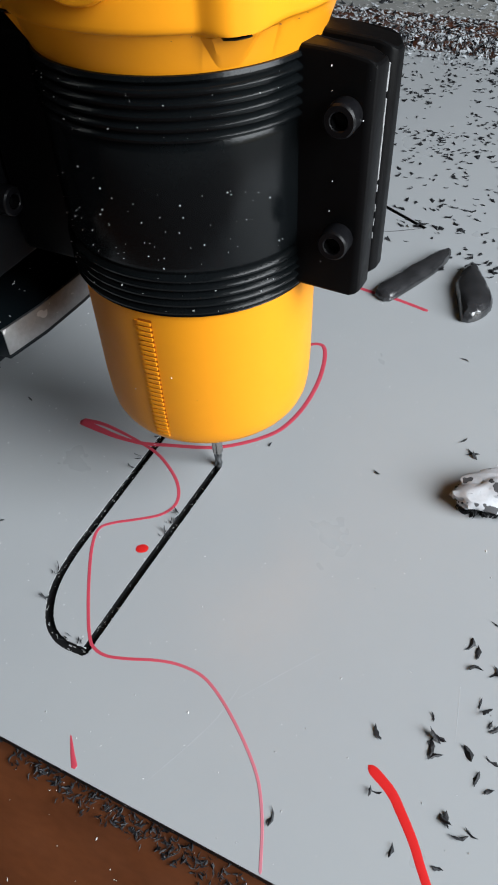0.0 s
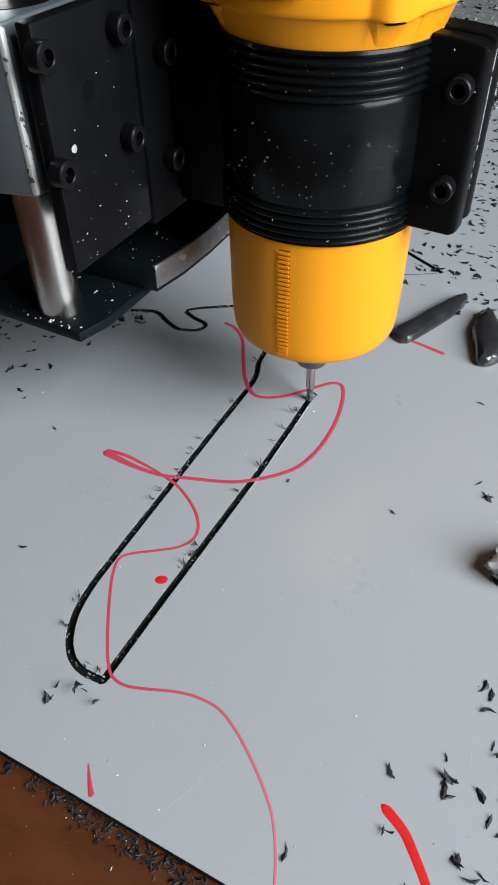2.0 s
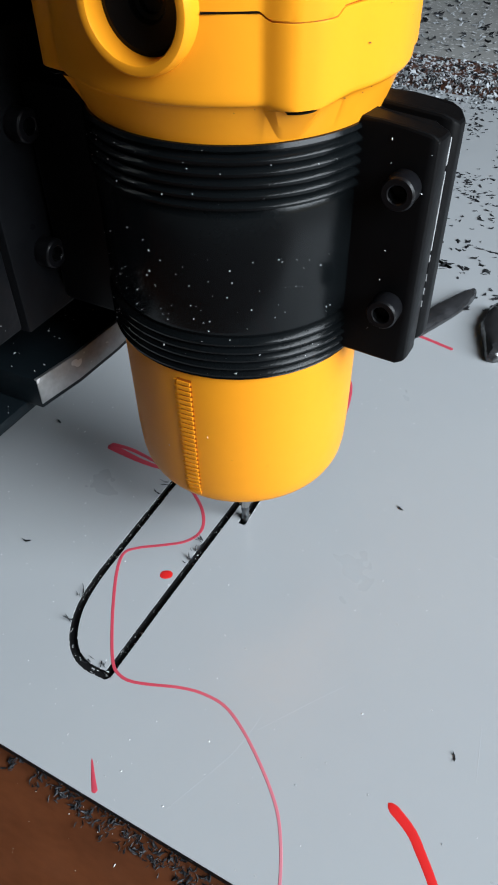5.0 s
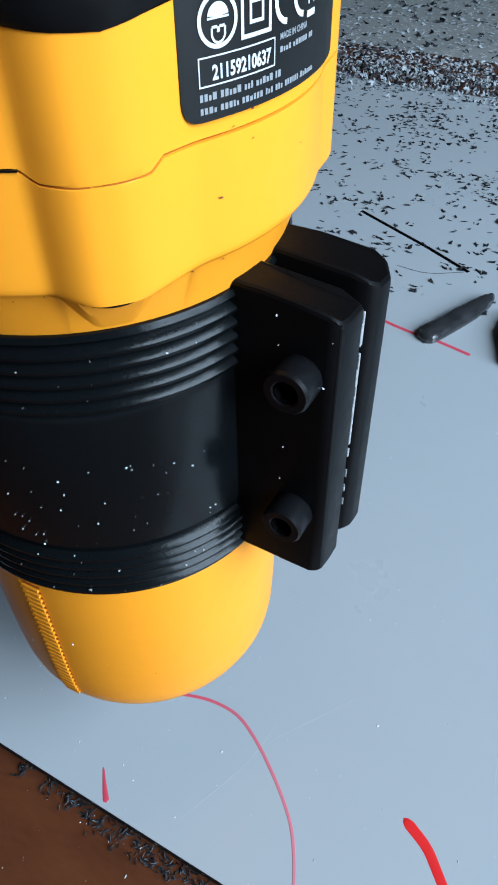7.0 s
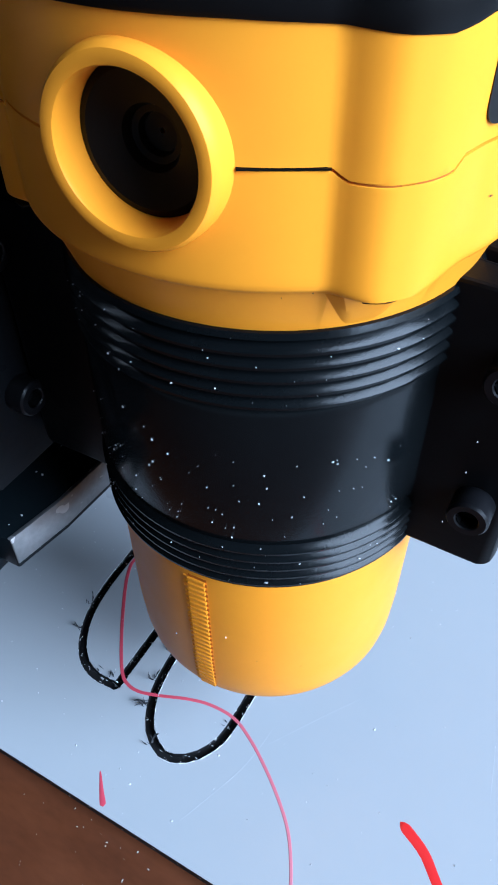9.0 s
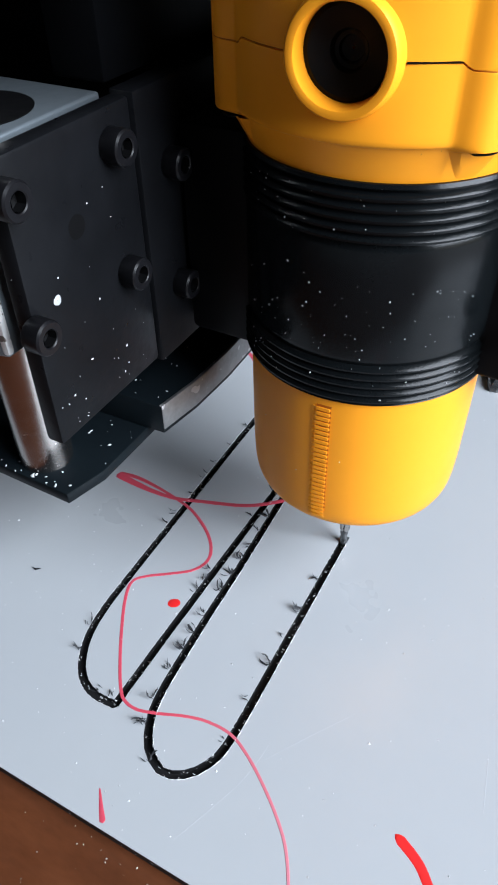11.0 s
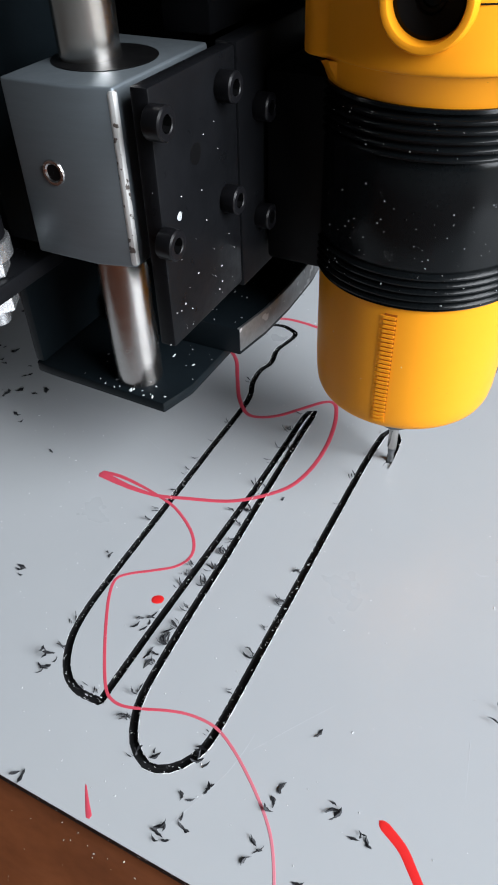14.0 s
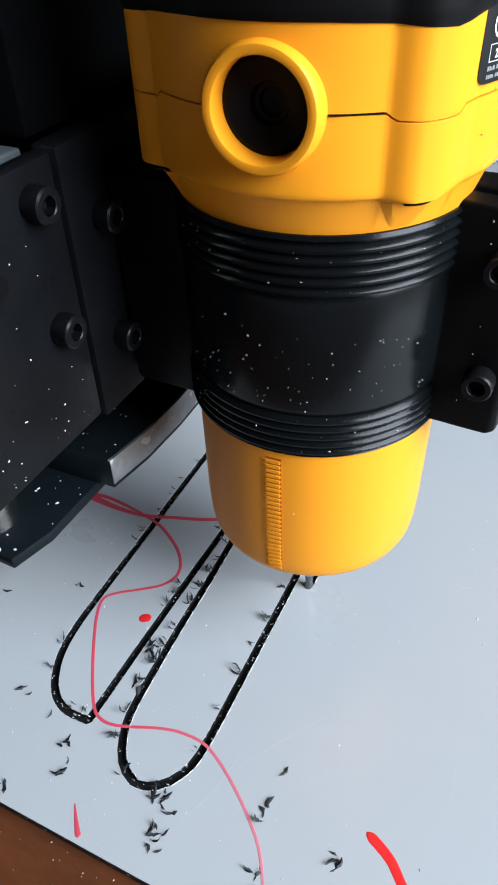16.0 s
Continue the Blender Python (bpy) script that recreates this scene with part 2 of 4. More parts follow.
def bed():
    ob = thing("machine_bed", "brown wooden bed board under the grey sheet", "board")
    part("board", box(-620, 640, -420, 705, -22, -4.4, 1.5), WOOD, ob)
    for y in (-380, 120, 640):
        part("bearer", box(-600, 620, y, y + 40, -52, -22.2, 1.5), WOOD, ob)
    return ob


bed()

# ---- the sheet with its cuts ----
HALF = 1.42
DONE = [(-117.6, 185.8), (-104.1, 190.6), (-93.6, 185.5), (-84.5, 182.3), (-74.6, 186.1), (-73.8, 192.4), (-83.6, 195.3), (-88.0, 201.3),
        (-62.5, 218.5), (-44.5, 228.4), (-35.2, 227.0), (-31.3, 223.8), (-32.0, 216.2), (-34.1, 206.3), (-32.0, 194.2), (-34.1, 185.9),
        (-32.8, 174.5), (-28.7, 160.2), (-28.1, 120.0), (-27.6, 80.0), (-27.2, 43.4), (-26.7, 28.4), (-24.9, 17.3), (-21.6, 9.4),
        (-18.0, 4.4), (-13.8, 1.2), (-8.4, -0.4), (-1.0, -0.2)]
STUB = [(-1.0, -0.2), (-0.6, 30.0), (0.2, 60.0), (1.0, 89.8)]
FAR = [(-60.0, 342.0), (-5.6, 315.3), (23.8, 299.0)]


def cutter_track():
    """The cutter's centre line from the start of the clip, with the time at which it is there."""
    out = []
    for a, b, c, d in zip([TOOL[0]] + TOOL, TOOL, TOOL[1:], TOOL[2:] + [TOOL[-1]]):
        for k in range(20):
            t = k / 20
            pt = [0.5 * (2 * b[i] + (c[i] - a[i]) * t + (2 * a[i] - 5 * b[i] + 4 * c[i] - d[i]) * t * t + (3 * b[i] - a[i] - 3 * c[i] + d[i]) * t ** 3) for i in (1, 2)]
            out.append((b[0] + (c[0] - b[0]) * t, *pt))
    return out + [TOOL[-1]]


TRACK = cutter_track()
run = [0.0]
for p, q in zip(TRACK, TRACK[1:]):
    run.append(run[-1] + math.hypot(q[1] - p[1], q[2] - p[2]))
PIECES = round(run[-1] / 4.0)
grid = np.linspace(0, run[-1], PIECES + 1)
LIVE = [Vector((float(x), float(y))) for x, y in zip(np.interp(grid, run, [p[1] for p in TRACK]), np.interp(grid, run, [p[2] for p in TRACK]))]
LIVE_T = [float(t) for t in np.interp(grid, run, [p[0] for p in TRACK])]
DEPTH = 2.6


def sheet():
    from mathutils.geometry import delaunay_2d_cdt
    x0, x1, y0, y1 = -197.0, 460.0, -33.0, 588.0
    verts, edges, lines = [], [], []

    def ring(points):
        k = len(verts)
        verts.extend(Vector((p[0], p[1])) for p in points)
        edges.extend((k + i, k + (i + 1) % len(points)) for i in range(len(points)))

    ring([(x0, y0), (x1, y0), (x1, y1), (x0, y1)])
    dead = [spline(DONE, 2.0), even(STUB, 4.0), even(FAR, 4.0)]
    for line in dead:
        left, right = sides(line, HALF)
        ring(left + right[::-1])
    left, right = sides(LIVE, HALF)
    k = len(verts)
    verts.extend(left + right)
    n = len(LIVE)
    for i in range(n - 1):
        edges += [(k + i, k + i + 1), (k + n + i, k + n + i + 1)]
    edges += [(k + i, k + n + i) for i in range(n)]
    vs, es, fs, _, _, _ = delaunay_2d_cdt(verts, edges, [], 1, 1e-4)
    segs = [(a, b) for line in dead + [LIVE] for a, b in zip(line, line[1:])]
    A = np.array([tuple(s[0]) for s in segs])
    D = np.array([tuple(s[1]) for s in segs]) - A
    LL = (D ** 2).sum(1)

    def inside(c):
        t = np.clip(((c - A) * D).sum(1) / LL, 0, 1)
        t2 = ((c - A) * D).sum(1) / LL
        d = np.hypot(*(A + D * t[:, None] - c).T)
        return bool((d < HALF * 1.0).any() and ((d < HALF) & (t2 > -0.2) & (t2 < 1.2)).any())

    faces_in = [inside(np.array([sum(vs[i].x for i in f) / len(f), sum(vs[i].y for i in f) / len(f)])) for f in fs]
    top, cut = bmesh.new(), bmesh.new()
    tv = [top.verts.new((v.x * MM, v.y * MM, 0)) for v in vs]
    ct = [cut.verts.new((v.x * MM, v.y * MM, -0.25 * MM)) for v in vs]
    cb = [cut.verts.new((v.x * MM, v.y * MM, -DEPTH * MM)) for v in vs]
    th = [top.verts.new((v.x * MM, v.y * MM, -0.25 * MM)) for v in vs]
    owner = {}
    for f, ins in zip(fs, faces_in):
        if ins:
            cut.faces.new([cb[i] for i in f])
        else:
            top.faces.new([tv[i] for i in f])
        for i, j in zip(f, list(f[1:]) + [f[0]]):
            owner.setdefault((min(i, j), max(i, j)), []).append(ins)
    for (i, j), o in owner.items():
        if len(o) == 2 and o[0] != o[1]:
            cut.faces.new((ct[i], ct[j], cb[j], cb[i]))
            top.faces.new((tv[i], tv[j], th[j], th[i]))
    for b in (top, cut):
        bmesh.ops.delete(b, geom=[v for v in b.verts if not v.link_faces], context="VERTS")
    ob = thing("plastic_sheet", "grey two-layer plastic sheet with black core, partly cut", "sheet")
    face = part("face", top, GREY, ob, smooth=False)
    part("cut_groove", cut, CORE, ob, "black rough cut groove with pale specks", smooth=False)
    core = bmesh.new()
    z0, z1 = -4.2, -0.25
    c = [[core.verts.new((x * MM, y * MM, z * MM)) for x, y in ((x0, y0), (x1, y0), (x1, y1), (x0, y1))] for z in (z0, z1)]
    core.faces.new(c[0])
    for i in range(4):
        core.faces.new((c[0][i], c[0][(i + 1) % 4], c[1][(i + 1) % 4], c[1][i]))
    rim = bmesh.new()
    r = [[rim.verts.new((x * MM, y * MM, z * MM)) for x, y in ((x0, y0), (x1, y0), (x1, y1), (x0, y1))] for z in (z1, 0)]
    for i in range(4):
        rim.faces.new((r[0][i], r[0][(i + 1) % 4], r[1][(i + 1) % 4], r[1][i]))
    part("core", core, CORE, ob, "black core edge", smooth=False)
    part("rim", rim, GREY, ob, smooth=False)
    strips = []
    for i in range(n - 1):
        bm = bmesh.new()
        q = [left[i], left[i + 1], right[i + 1], right[i]]
        mid = (q[0] + q[1] + q[2] + q[3]) / 4
        up = [bm.verts.new((p.x * MM, p.y * MM, 0)) for p in q]
        lo = [bm.verts.new(((mid.x + (p.x - mid.x) * 0.9) * MM, (mid.y + (p.y - mid.y) * 0.9) * MM, -0.9 * MM)) for p in q]
        bm.faces.new(up)
        bm.faces.new(lo)
        for a in range(4):
            bm.faces.new((up[a], up[(a + 1) % 4], lo[(a + 1) % 4], lo[a]))
        strips.append((LIVE_T[i], part("uncut_strip", bm, GREY, ob, smooth=False)))
    # Raised burrs on the +x lip, made pale to paint in its lit edge.
    rng = random.Random(71)
    raised = []
    for i in range(1, n - 1):
        lane = max((left, right), key=lambda q: q[i].x + q[i + 1].x)
        mid = (LIVE[i] + LIVE[i + 1]) / 2
        bm = bmesh.new()
        for rep_ in range(rng.choice((1, 2, 3, 4))):
            d = lane[i + 1] - lane[i]
            p = lane[i] + d * rng.random()
            p = p + (p - mid).normalized() * 0.12
            L, w = rng.uniform(0.5, 2.0), rng.uniform(0.07, 0.15)
            m = Matrix.Translation((p.x * MM, p.y * MM, 0)) @ pose(0, 0, 0, 0, 0, math.degrees(math.atan2(d.y, d.x)) + rng.uniform(-5, 5))
            v = [bm.verts.new(m @ (Vector(c) * MM)) for c in ((-L / 2, -w, 0), (L / 2, -w, 0), (L / 2, w, 0), (-L / 2, w, 0), (-L / 4, 0, 0.22), (L / 4, 0, 0.18))]
            for f in ((0, 1, 5, 4), (1, 2, 5), (2, 3, 4, 5), (3, 0, 4)):
                bm.faces.new([v[j] for j in f])
        raised.append((LIVE_T[i], part("lit_lip_burr", bm, PALE, ob, smooth=False)))
    return ob, strips, raised


SHEET, STRIPS, RAISED = sheet()


def stroke(name, points, half, material, label, parent=None, step=1.5, z=0.08):
    line = spline(points, min(step, 0.7))
    total = sum((b - a).length for a, b in zip(line, line[1:]))

    def rounded(u):
        h = half(u) if callable(half) else half
        d = min(u, 1 - u) * total
        return h if d > h else max(0.06, math.sqrt(max(0, h * h - (h - d) ** 2)))
    left, right = sides(line, rounded)
    bm = bmesh.new()
    rows = [[bm.verts.new((p.x * MM, p.y * MM, h * MM)) for p, h in ((a, 0.01), ((a + b) / 2 + (a - b) * 0.4, z), ((a + b) / 2 - (a - b) * 0.4, z), (b, 0.01))] for a, b in zip(left, right)]
    for r0, r1 in zip(rows, rows[1:]):
        for k in range(3):
            bm.faces.new((r0[k], r0[k + 1], r1[k + 1], r1[k]))
    return tagged(part(name, bm, material, parent), label, "marking")


def taper(a, b, start=0.04, end=0.04):
    def half(s):
        k = min(1, (s + 0.004) / start, (1 - s + 0.004) / end)
        return a * max(0.15, math.sqrt(max(k, 0))) if b is None else (a + (b - a) * s) * max(0.15, math.sqrt(max(k, 0)))
    return half


LOOP = [(-64.5, 88.0), (-55.6, 87.0), (-44.9, 86.4), (-33.7, 87.3), (-22.1, 91.1), (-8.4, 95.9), (-0.1, 100.7), (9.0, 109.1), (15.3, 118.5),
        (18.4, 132.9), (18.3, 149.5), (15.9, 163.8), (12.5, 173.8), (9.2, 177.0), (4.9, 175.1), (-2.9, 165.6), (-10.7, 156.6), (-18.8, 151.8),
        (-25.3, 152.5), (-33.7, 161.6), (-42.0, 175.7), (-49.4, 188.7), (-57.9, 196.2), (-65.2, 198.2)]
TAIL = [(-64.0, 89.0), (-55.0, 90.2), (-44.0, 89.2), (-33.7, 87.3), (-23.5, 84.3), (-12.6, 77.4), (-6.5, 70.5), (-4.8, 64.1), (-7.6, 58.1), (-14.4, 52.7),
        (-21.4, 47.7), (-24.8, 43.1), (-22.5, 35.5), (-15.8, 23.9), (-8.2, 12.5), (-2.3, 4.9), (1.4, 2.3), (6.3, 1.8), (12.7, 3.7), (21.3, 7.1),
        (28.8, 8.9), (37.2, 8.7), (45.1, 5.2), (54.1, -0.9), (62.1, -7.6), (67.3, -13.4), (72.1, -21.8), (76.6, -32.6)]


def markings():
    stroke("marker_loop", LOOP, lambda s: 0.95 + 0.9 * max(0, 1 - s / 0.1), RED, "red felt-pen loop drawn on the grey sheet")
    stroke("marker_tail", TAIL, lambda s: 0.70 - 0.26 * s + 0.4 * max(0, 1 - s / 0.1), RUNDRY, "wavy red felt-pen line on the grey sheet", z=0.10)
    stroke("marker_spike", [(10.8, -23.8), (14.6, -28.2), (17.6, -31.4)], lambda s: 0.22 + 0.75 * s, RED, "short pointed red pen stroke", step=0.6)
    stroke("marker_stroke", [(92.6, 5.2), (100.3, 1.2), (104.8, -3.1), (109.6, -8.4), (113.5, -13.8), (118.5, -20.5), (124.0, -30.0)],
           taper(1.55, 1.0, 0.05, 0.02), REDW, "thick bright red pen stroke", step=0.6)
    stroke("marker_line", [(-48.4, 234.4), (-37.8, 236.7), (-19.8, 234.9), (11.3, 228.0), (29.9, 226.1), (47.5, 222.5)], 1.1, RED, "thin red pen line on the grey sheet")
    stroke("scratch_line", [(-15.0, 287.0), (3.7, 287.2), (22.0, 298.0)], 0.25, CORE, "thin dark scored line")
    bm = lathe([(2.1, 0.01), (1.9, 0.09), (0.5, 0.10)], 24, lambda a, r, z: r * (1 + 0.12 * math.sin(2 * a + 0.5)))
    bmesh.ops.translate(bm, verts=bm.verts, vec=(-5.5 * MM, 42.2 * MM, 0))
    tagged(part("marker_dot", bm, REDW, None), "round red pen dot on the grey sheet", "marking")


markings()


def scratches():
    for pts, w in (([(49.4, 12.2), (48.6, 5.0), (46.8, -3.5), (42.6, -14.4), (38.0, -25.5)], 0.15), ([(69.0, 33.0), (61.0, 22.0), (50.3, 6.6)], 0.12), ([(95.0, 105.0), (98.0, 104.0), (101.0, 105.5)], 0.3), ([(110.0, 40.0), (113.0, 22.0)], 0.12), ([(-62.0, 118.0), (-48.0, 112.0)], 0.1)):
        stroke("scratch", pts, taper(w, None, 0.3, 0.3), SCUFF, "faint pale scratch in the grey face", z=0.02)


SCUFF = mat("scuffed_face", (0.405, 0.42, 0.44), 0.5, spread=0.2, scale=200)
scratches()

# ---- the trim router ----
def polar(a, r, z):
    """The housing's outline: rounded upright ribs on a round body, creased towards the port, fading the other way, with a ledge under each."""
    d = math.degrees(a) % 360
    out = r
    if z > 164.6:
        foot = math.sqrt(min(1, (z - 164.5) / 0.9))
        for mid, turn in ((306.5, 1), (229.5, -1), (126.5, 1), (49.5, -1)):
            k = turn * ((d - mid + 180) % 360 - 180)
            up = math.sin(math.pi / 2 * min(1, max(0, k / 9.0)))
            down = min(1, max(0, (30 - k) / 18))
            out += (max(43.1 - r, 2.6)) * foot * up * down * down * (3 - 2 * down)
    return out


def ring_pose(az, r, z):
    """A pose on the housing whose z axis points outwards."""
    a = radians(az)
    out = Vector((math.cos(a), math.sin(a), 0))
    up = Vector((0, 0, 1))
    m = Matrix((up.cross(out), up, out)).transposed().to_4x4()
    return Matrix.Translation(out * r * MM + up * z * MM) @ m


def wrap(bm, r, az0, z0):
    """Bends a flat drawing, x along the girth and y upwards in millimetres, round the housing."""
    for v in bm.verts:
        a = radians(az0) + v.co.x / r
        rr = r + v.co.z
        v.co = Vector((rr * math.cos(a) * MM, rr * math.sin(a) * MM, (z0 + v.co.y) * MM))
    return bm


def flat_box(x0, x1, y0, y1, h=0.12, cuts=1):
    bm = bmesh.new()
    xs = np.linspace(x0, x1, cuts + 1)
    low = [[bm.verts.new((x, y, z)) for x in xs] for y, z in ((y0, 0), (y0, h), (y1, h), (y1, 0))]
    for p, q in zip(low, low[1:] + low[:1]):
        for k in range(cuts):
            bm.faces.new((p[k], p[k + 1], q[k + 1], q[k]))
    bm.faces.new([row[0] for row in low])
    bm.faces.new([row[-1] for row in low])
    return bm


def letters(text, size, bold=0.02, squeeze=1.0):
    cu = bpy.data.curves.new("txt", "FONT")
    cu.body, cu.size, cu.resolution_u, cu.extrude, cu.offset = text, size, 3, 0.05, bold
    tmp = new("txt", cu)
    me = bpy.data.meshes.new_from_object(tmp.evaluated_get(bpy.context.evaluated_depsgraph_get()))
    bm = bmesh.new()
    bm.from_mesh(me)
    bpy.data.objects.remove(tmp)
    bpy.data.meshes.remove(me)
    bmesh.ops.subdivide_edges(bm, edges=[e for e in bm.edges if e.calc_length() > 1.0], cuts=2)
    for v in bm.verts:
        v.co.x *= squeeze
    return bm


def router():
    ob = thing("trim_router", "yellow and black trim router clamped over the sheet", "power tool")
    nose = [(24, 44.7), (29.5, 44.5), (31.5, 44.9), (32.7, 46.0), (33.5, 48.0), (34.0, 51.4), (34.4, 60), (34.8, 99), (30, 99)]
    part("nose", lathe([(24, 52)] + nose, 96), YELLOW, ob)
    part("nose_underside", lathe([(9, 51), (24, 51), (24, 52.5)], 48, close=False), CAP, ob, "dark opening under the nose")

    def wall(z):
        """The nose's radius at a height."""
        return float(np.interp(z, [p[1] for p in nose[3:8]], [p[0] for p in nose[3:8]]))
    for k in range(26):
        z = 48.6 + k * 1.75
        part("scale_mark", wrap(flat_box(0.6, 4.5, 0, 0.95, 0.72), wall(z) - 0.12, -92.0, z), YELLOW, ob, smooth=False)
        # A darker strip paints in the shade between two marks.
        part("scale_gap_shade", wrap(flat_box(0.7, 4.9, 0.95, 1.75, 0.24), wall(z) - 0.12, -92.0, z), SOIL_SHADE, ob, smooth=False)
        part("scale_stud", wrap(flat_box(-0.55, 0.35, 0.1, 0.9, 0.42), wall(z) - 0.12, -92.0, z), YELLOW, ob, smooth=False)
    body = [(33, 150), (35.0, 156), (38.1, 164.5), (38.2, 164.7), (38.35, 165.0), (38.6, 165.4), (39.2, 165.6), (39.8, 165.9), (40.1, 166.4), (40.2, 167.2), (40.2, 168.4)] + [(40.2, 169.2 + k * 1.18) for k in range(11)] + [(40.2, 181.4), (39.65, 181.48), (39.65, 181.76), (40.25, 181.85)]
    body += [(40.2 + k * 0.015, 182.8 + k * 1.13) for k in range(11)] + [(40.4, 195.4)]
    shell = lathe(body, 300, polar)

    def dip(bm):
        """The seam dips across each rib, and so does the black upper housing's edge, which climbs beside the label."""
        for v in bm.verts:
            d = math.degrees(math.atan2(v.co.y, v.co.x))
            near = max(0, 1 - abs(v.co.z / MM - 181.6) / 9)
            k = min(abs(d + 43.5), abs(d + 136.5))
            top = min(1, max(0, (v.co.z / MM - 186) / 8)) * min(1, max(0, (206 - v.co.z / MM) / 10))
            v.co.z -= 1.4 * MM * near * min(1, max(0, (11.0 - k) / 2.5))
            east = d if -90 < d < 90 else (-180 - d if d <= -90 else 90)
            v.co.z += top * MM * float(np.interp(east, [-70, -56, -47, -40, -35, -31.5, -29, 0, 40], [1.2, 0.8, 0.1, -0.2, 0.4, 1.1, 1.3, 1.3, 1.0]))
        return bm
    dip(shell)
    dirt_line = dip(lathe([(39.72, 181.5), (39.78, 181.6), (39.72, 181.72)], 300, polar, close=False))
    centre, out = ring_pose(-86.2, 40.2, 182.2).translation, ring_pose(-86.2, 40.2, 182.2).to_3x3() @ Vector((0, 0, 1))
    for bm in (shell, dirt_line):
        hole = [f for f in bm.faces if (f.calc_center_median() - centre).dot(out) > -0.01 and ((f.calc_center_median() - centre) - out * (f.calc_center_median() - centre).dot(out)).length < 0.0103]
        bmesh.ops.delete(bm, geom=hole, context="FACES")
    part("seam_dirt", dirt_line, SOIL_SHADE, ob, "brown dirt in the housing's seam")
    part("housing", shell, YELLOW, ob)
    part("upper_housing", dip(lathe([(40.7, 195.0), (41.0, 195.6), (41.0, 198), (41.0, 202), (41.0, 207), (41.0, 240), (39, 252), (30, 262), (10, 266)], 180, polar)), CAP, ob, "black upper housing")
    slot = ring_pose(-61.5, 39.5, 181.65)
    bm = box(-5.4, 5.0, -0.11, 0.12, -0.5, 0.80, 0)
    bmesh.ops.transform(bm, matrix=slot, verts=bm.verts)
    part("seam_slot", bm, CAP, ob, "dark slot in the seam")
    for az in (-43.0, -137.0):
        # A flat black crescent paints in the shade under the rib's ledge.
        ends = [radians(az + 4.2 * (k / 6 - 1)) for k in range(13)]
        outer = [41.15 + 0.85 * math.sin(math.pi * k / 12) for k in range(13)]
        edge = [(r * math.cos(a), r * math.sin(a)) for r, a in zip(outer, ends)]
        edge += [(38.0 * math.cos(a), 38.0 * math.sin(a)) for a in reversed(ends)]
        part("rib_shade", prism(edge, 164.4, 164.66), CAP, ob, "black crescent for the shade under the rib", smooth=False)
        # a tapered foot joins the rib to the cone below
        foot = bmesh.new()
        grid_ = []
        for i in range(9):
            v = i / 8
            z = 164.6 - 7.6 * v
            cone = 35.0 + (z - 156) * 3.1 / 8.5
            row = []
            for j in range(13):
                u = j / 12
                a = radians(az + (u - 0.5) * (21 - 12 * v))
                row.append(foot.verts.new(Vector(((cone - 0.15 + 1.7 * (1 - v) * min(1, u / 0.16, (1 - u) / 0.16)) * math.cos(a), (cone - 0.15 + 1.7 * (1 - v) * min(1, u / 0.16, (1 - u) / 0.16)) * math.sin(a), z)) * MM))
            grid_.append(row)
        for p, q in zip(grid_, grid_[1:]):
            for j in range(12):
                foot.faces.new((p[j], p[j + 1], q[j + 1], q[j]))
        part("rib_foot", foot, YELLOW, ob, sharp=25)
    m = ring_pose(-86.5, 35.2, 182.2)
    port = lathe([(9.1, -6.0), (9.15, 6.4), (9.4, 7.0), (10.2, 7.2), (11.0, 7.0), (11.5, 6.3), (11.7, 5.0), (12.1, 0)], 64, close=False, z_axis=m)
    part("brush_port_ring", port, YELLOW, ob)
    cap = lathe([(0.3, -1.6), (2.3, -1.4), (2.6, -0.4), (3.4, -0.2), (4.0, 1.0), (8.1, 2.4), (9.08, 2.0)], 48, z_axis=m, close=False)
    part("brush_cap", cap, CAP, ob, "black round brush cap in the port")
    # label
    r = 40.7
    lab = bmesh.new()
    cols = [0, 0.15, 0.5, 1.0, 1.6] + list(np.linspace(2.4, 36, 25))
    lo = [2.4, 1.5, 0.8, 0.35, 0.1] + [0.0] * 25
    hi = [30] * 30
    rowsv = []
    for x, a, b in zip(cols, lo, hi):
        rowsv.append([lab.verts.new((x, a, 0)), lab.verts.new((x, a, 0.35)), lab.verts.new((x, b, 0.35)), lab.verts.new((x, b, 0))])
    for p, q in zip(rowsv, rowsv[1:]):
        for k in range(4):
            lab.faces.new((p[k], p[(k + 1) % 4], q[(k + 1) % 4], q[k]))
    lab.faces.new(rowsv[0])
    lab.faces.new(rowsv[-1])
    plate = part("rating_label", wrap(lab, r - 0.1, -28.4, 183.8), LABELM, ob, "black rating label with white print")
    RL, AZ, Z0 = r + 0.27, -28.4, 183.8

    def print_on(bm, x, y, name="print", ink=INK):
        bmesh.ops.translate(bm, verts=bm.verts, vec=(x + 0.5, y - 0.15, 0))
        part(name, wrap(bm, RL, AZ, Z0), ink, plate, smooth=False)

    def arc(cx, cy, r0, r1, a0, a1, h=0.08):
        """A flat piece of a ring."""
        bm = bmesh.new()
        turn = np.linspace(radians(a0), radians(a1), max(6, int(abs(a1 - a0) / 9)) + 1)
        inner, outer = ([bm.verts.new((cx + r * math.cos(a), cy + r * math.sin(a), h)) for a in turn] for r in (r0, r1))
        for k in range(len(turn) - 1):
            bm.faces.new((inner[k], inner[k + 1], outer[k + 1], outer[k]))
        return bm

    print_on(letters("21159210637", 2.05, 0.06, 0.80), 3.6, 4.35, "serial_number")
    print_on(arc(15.9, 10.2, 2.0, 2.65, 95, 265), 0, 0, "approval_mark")
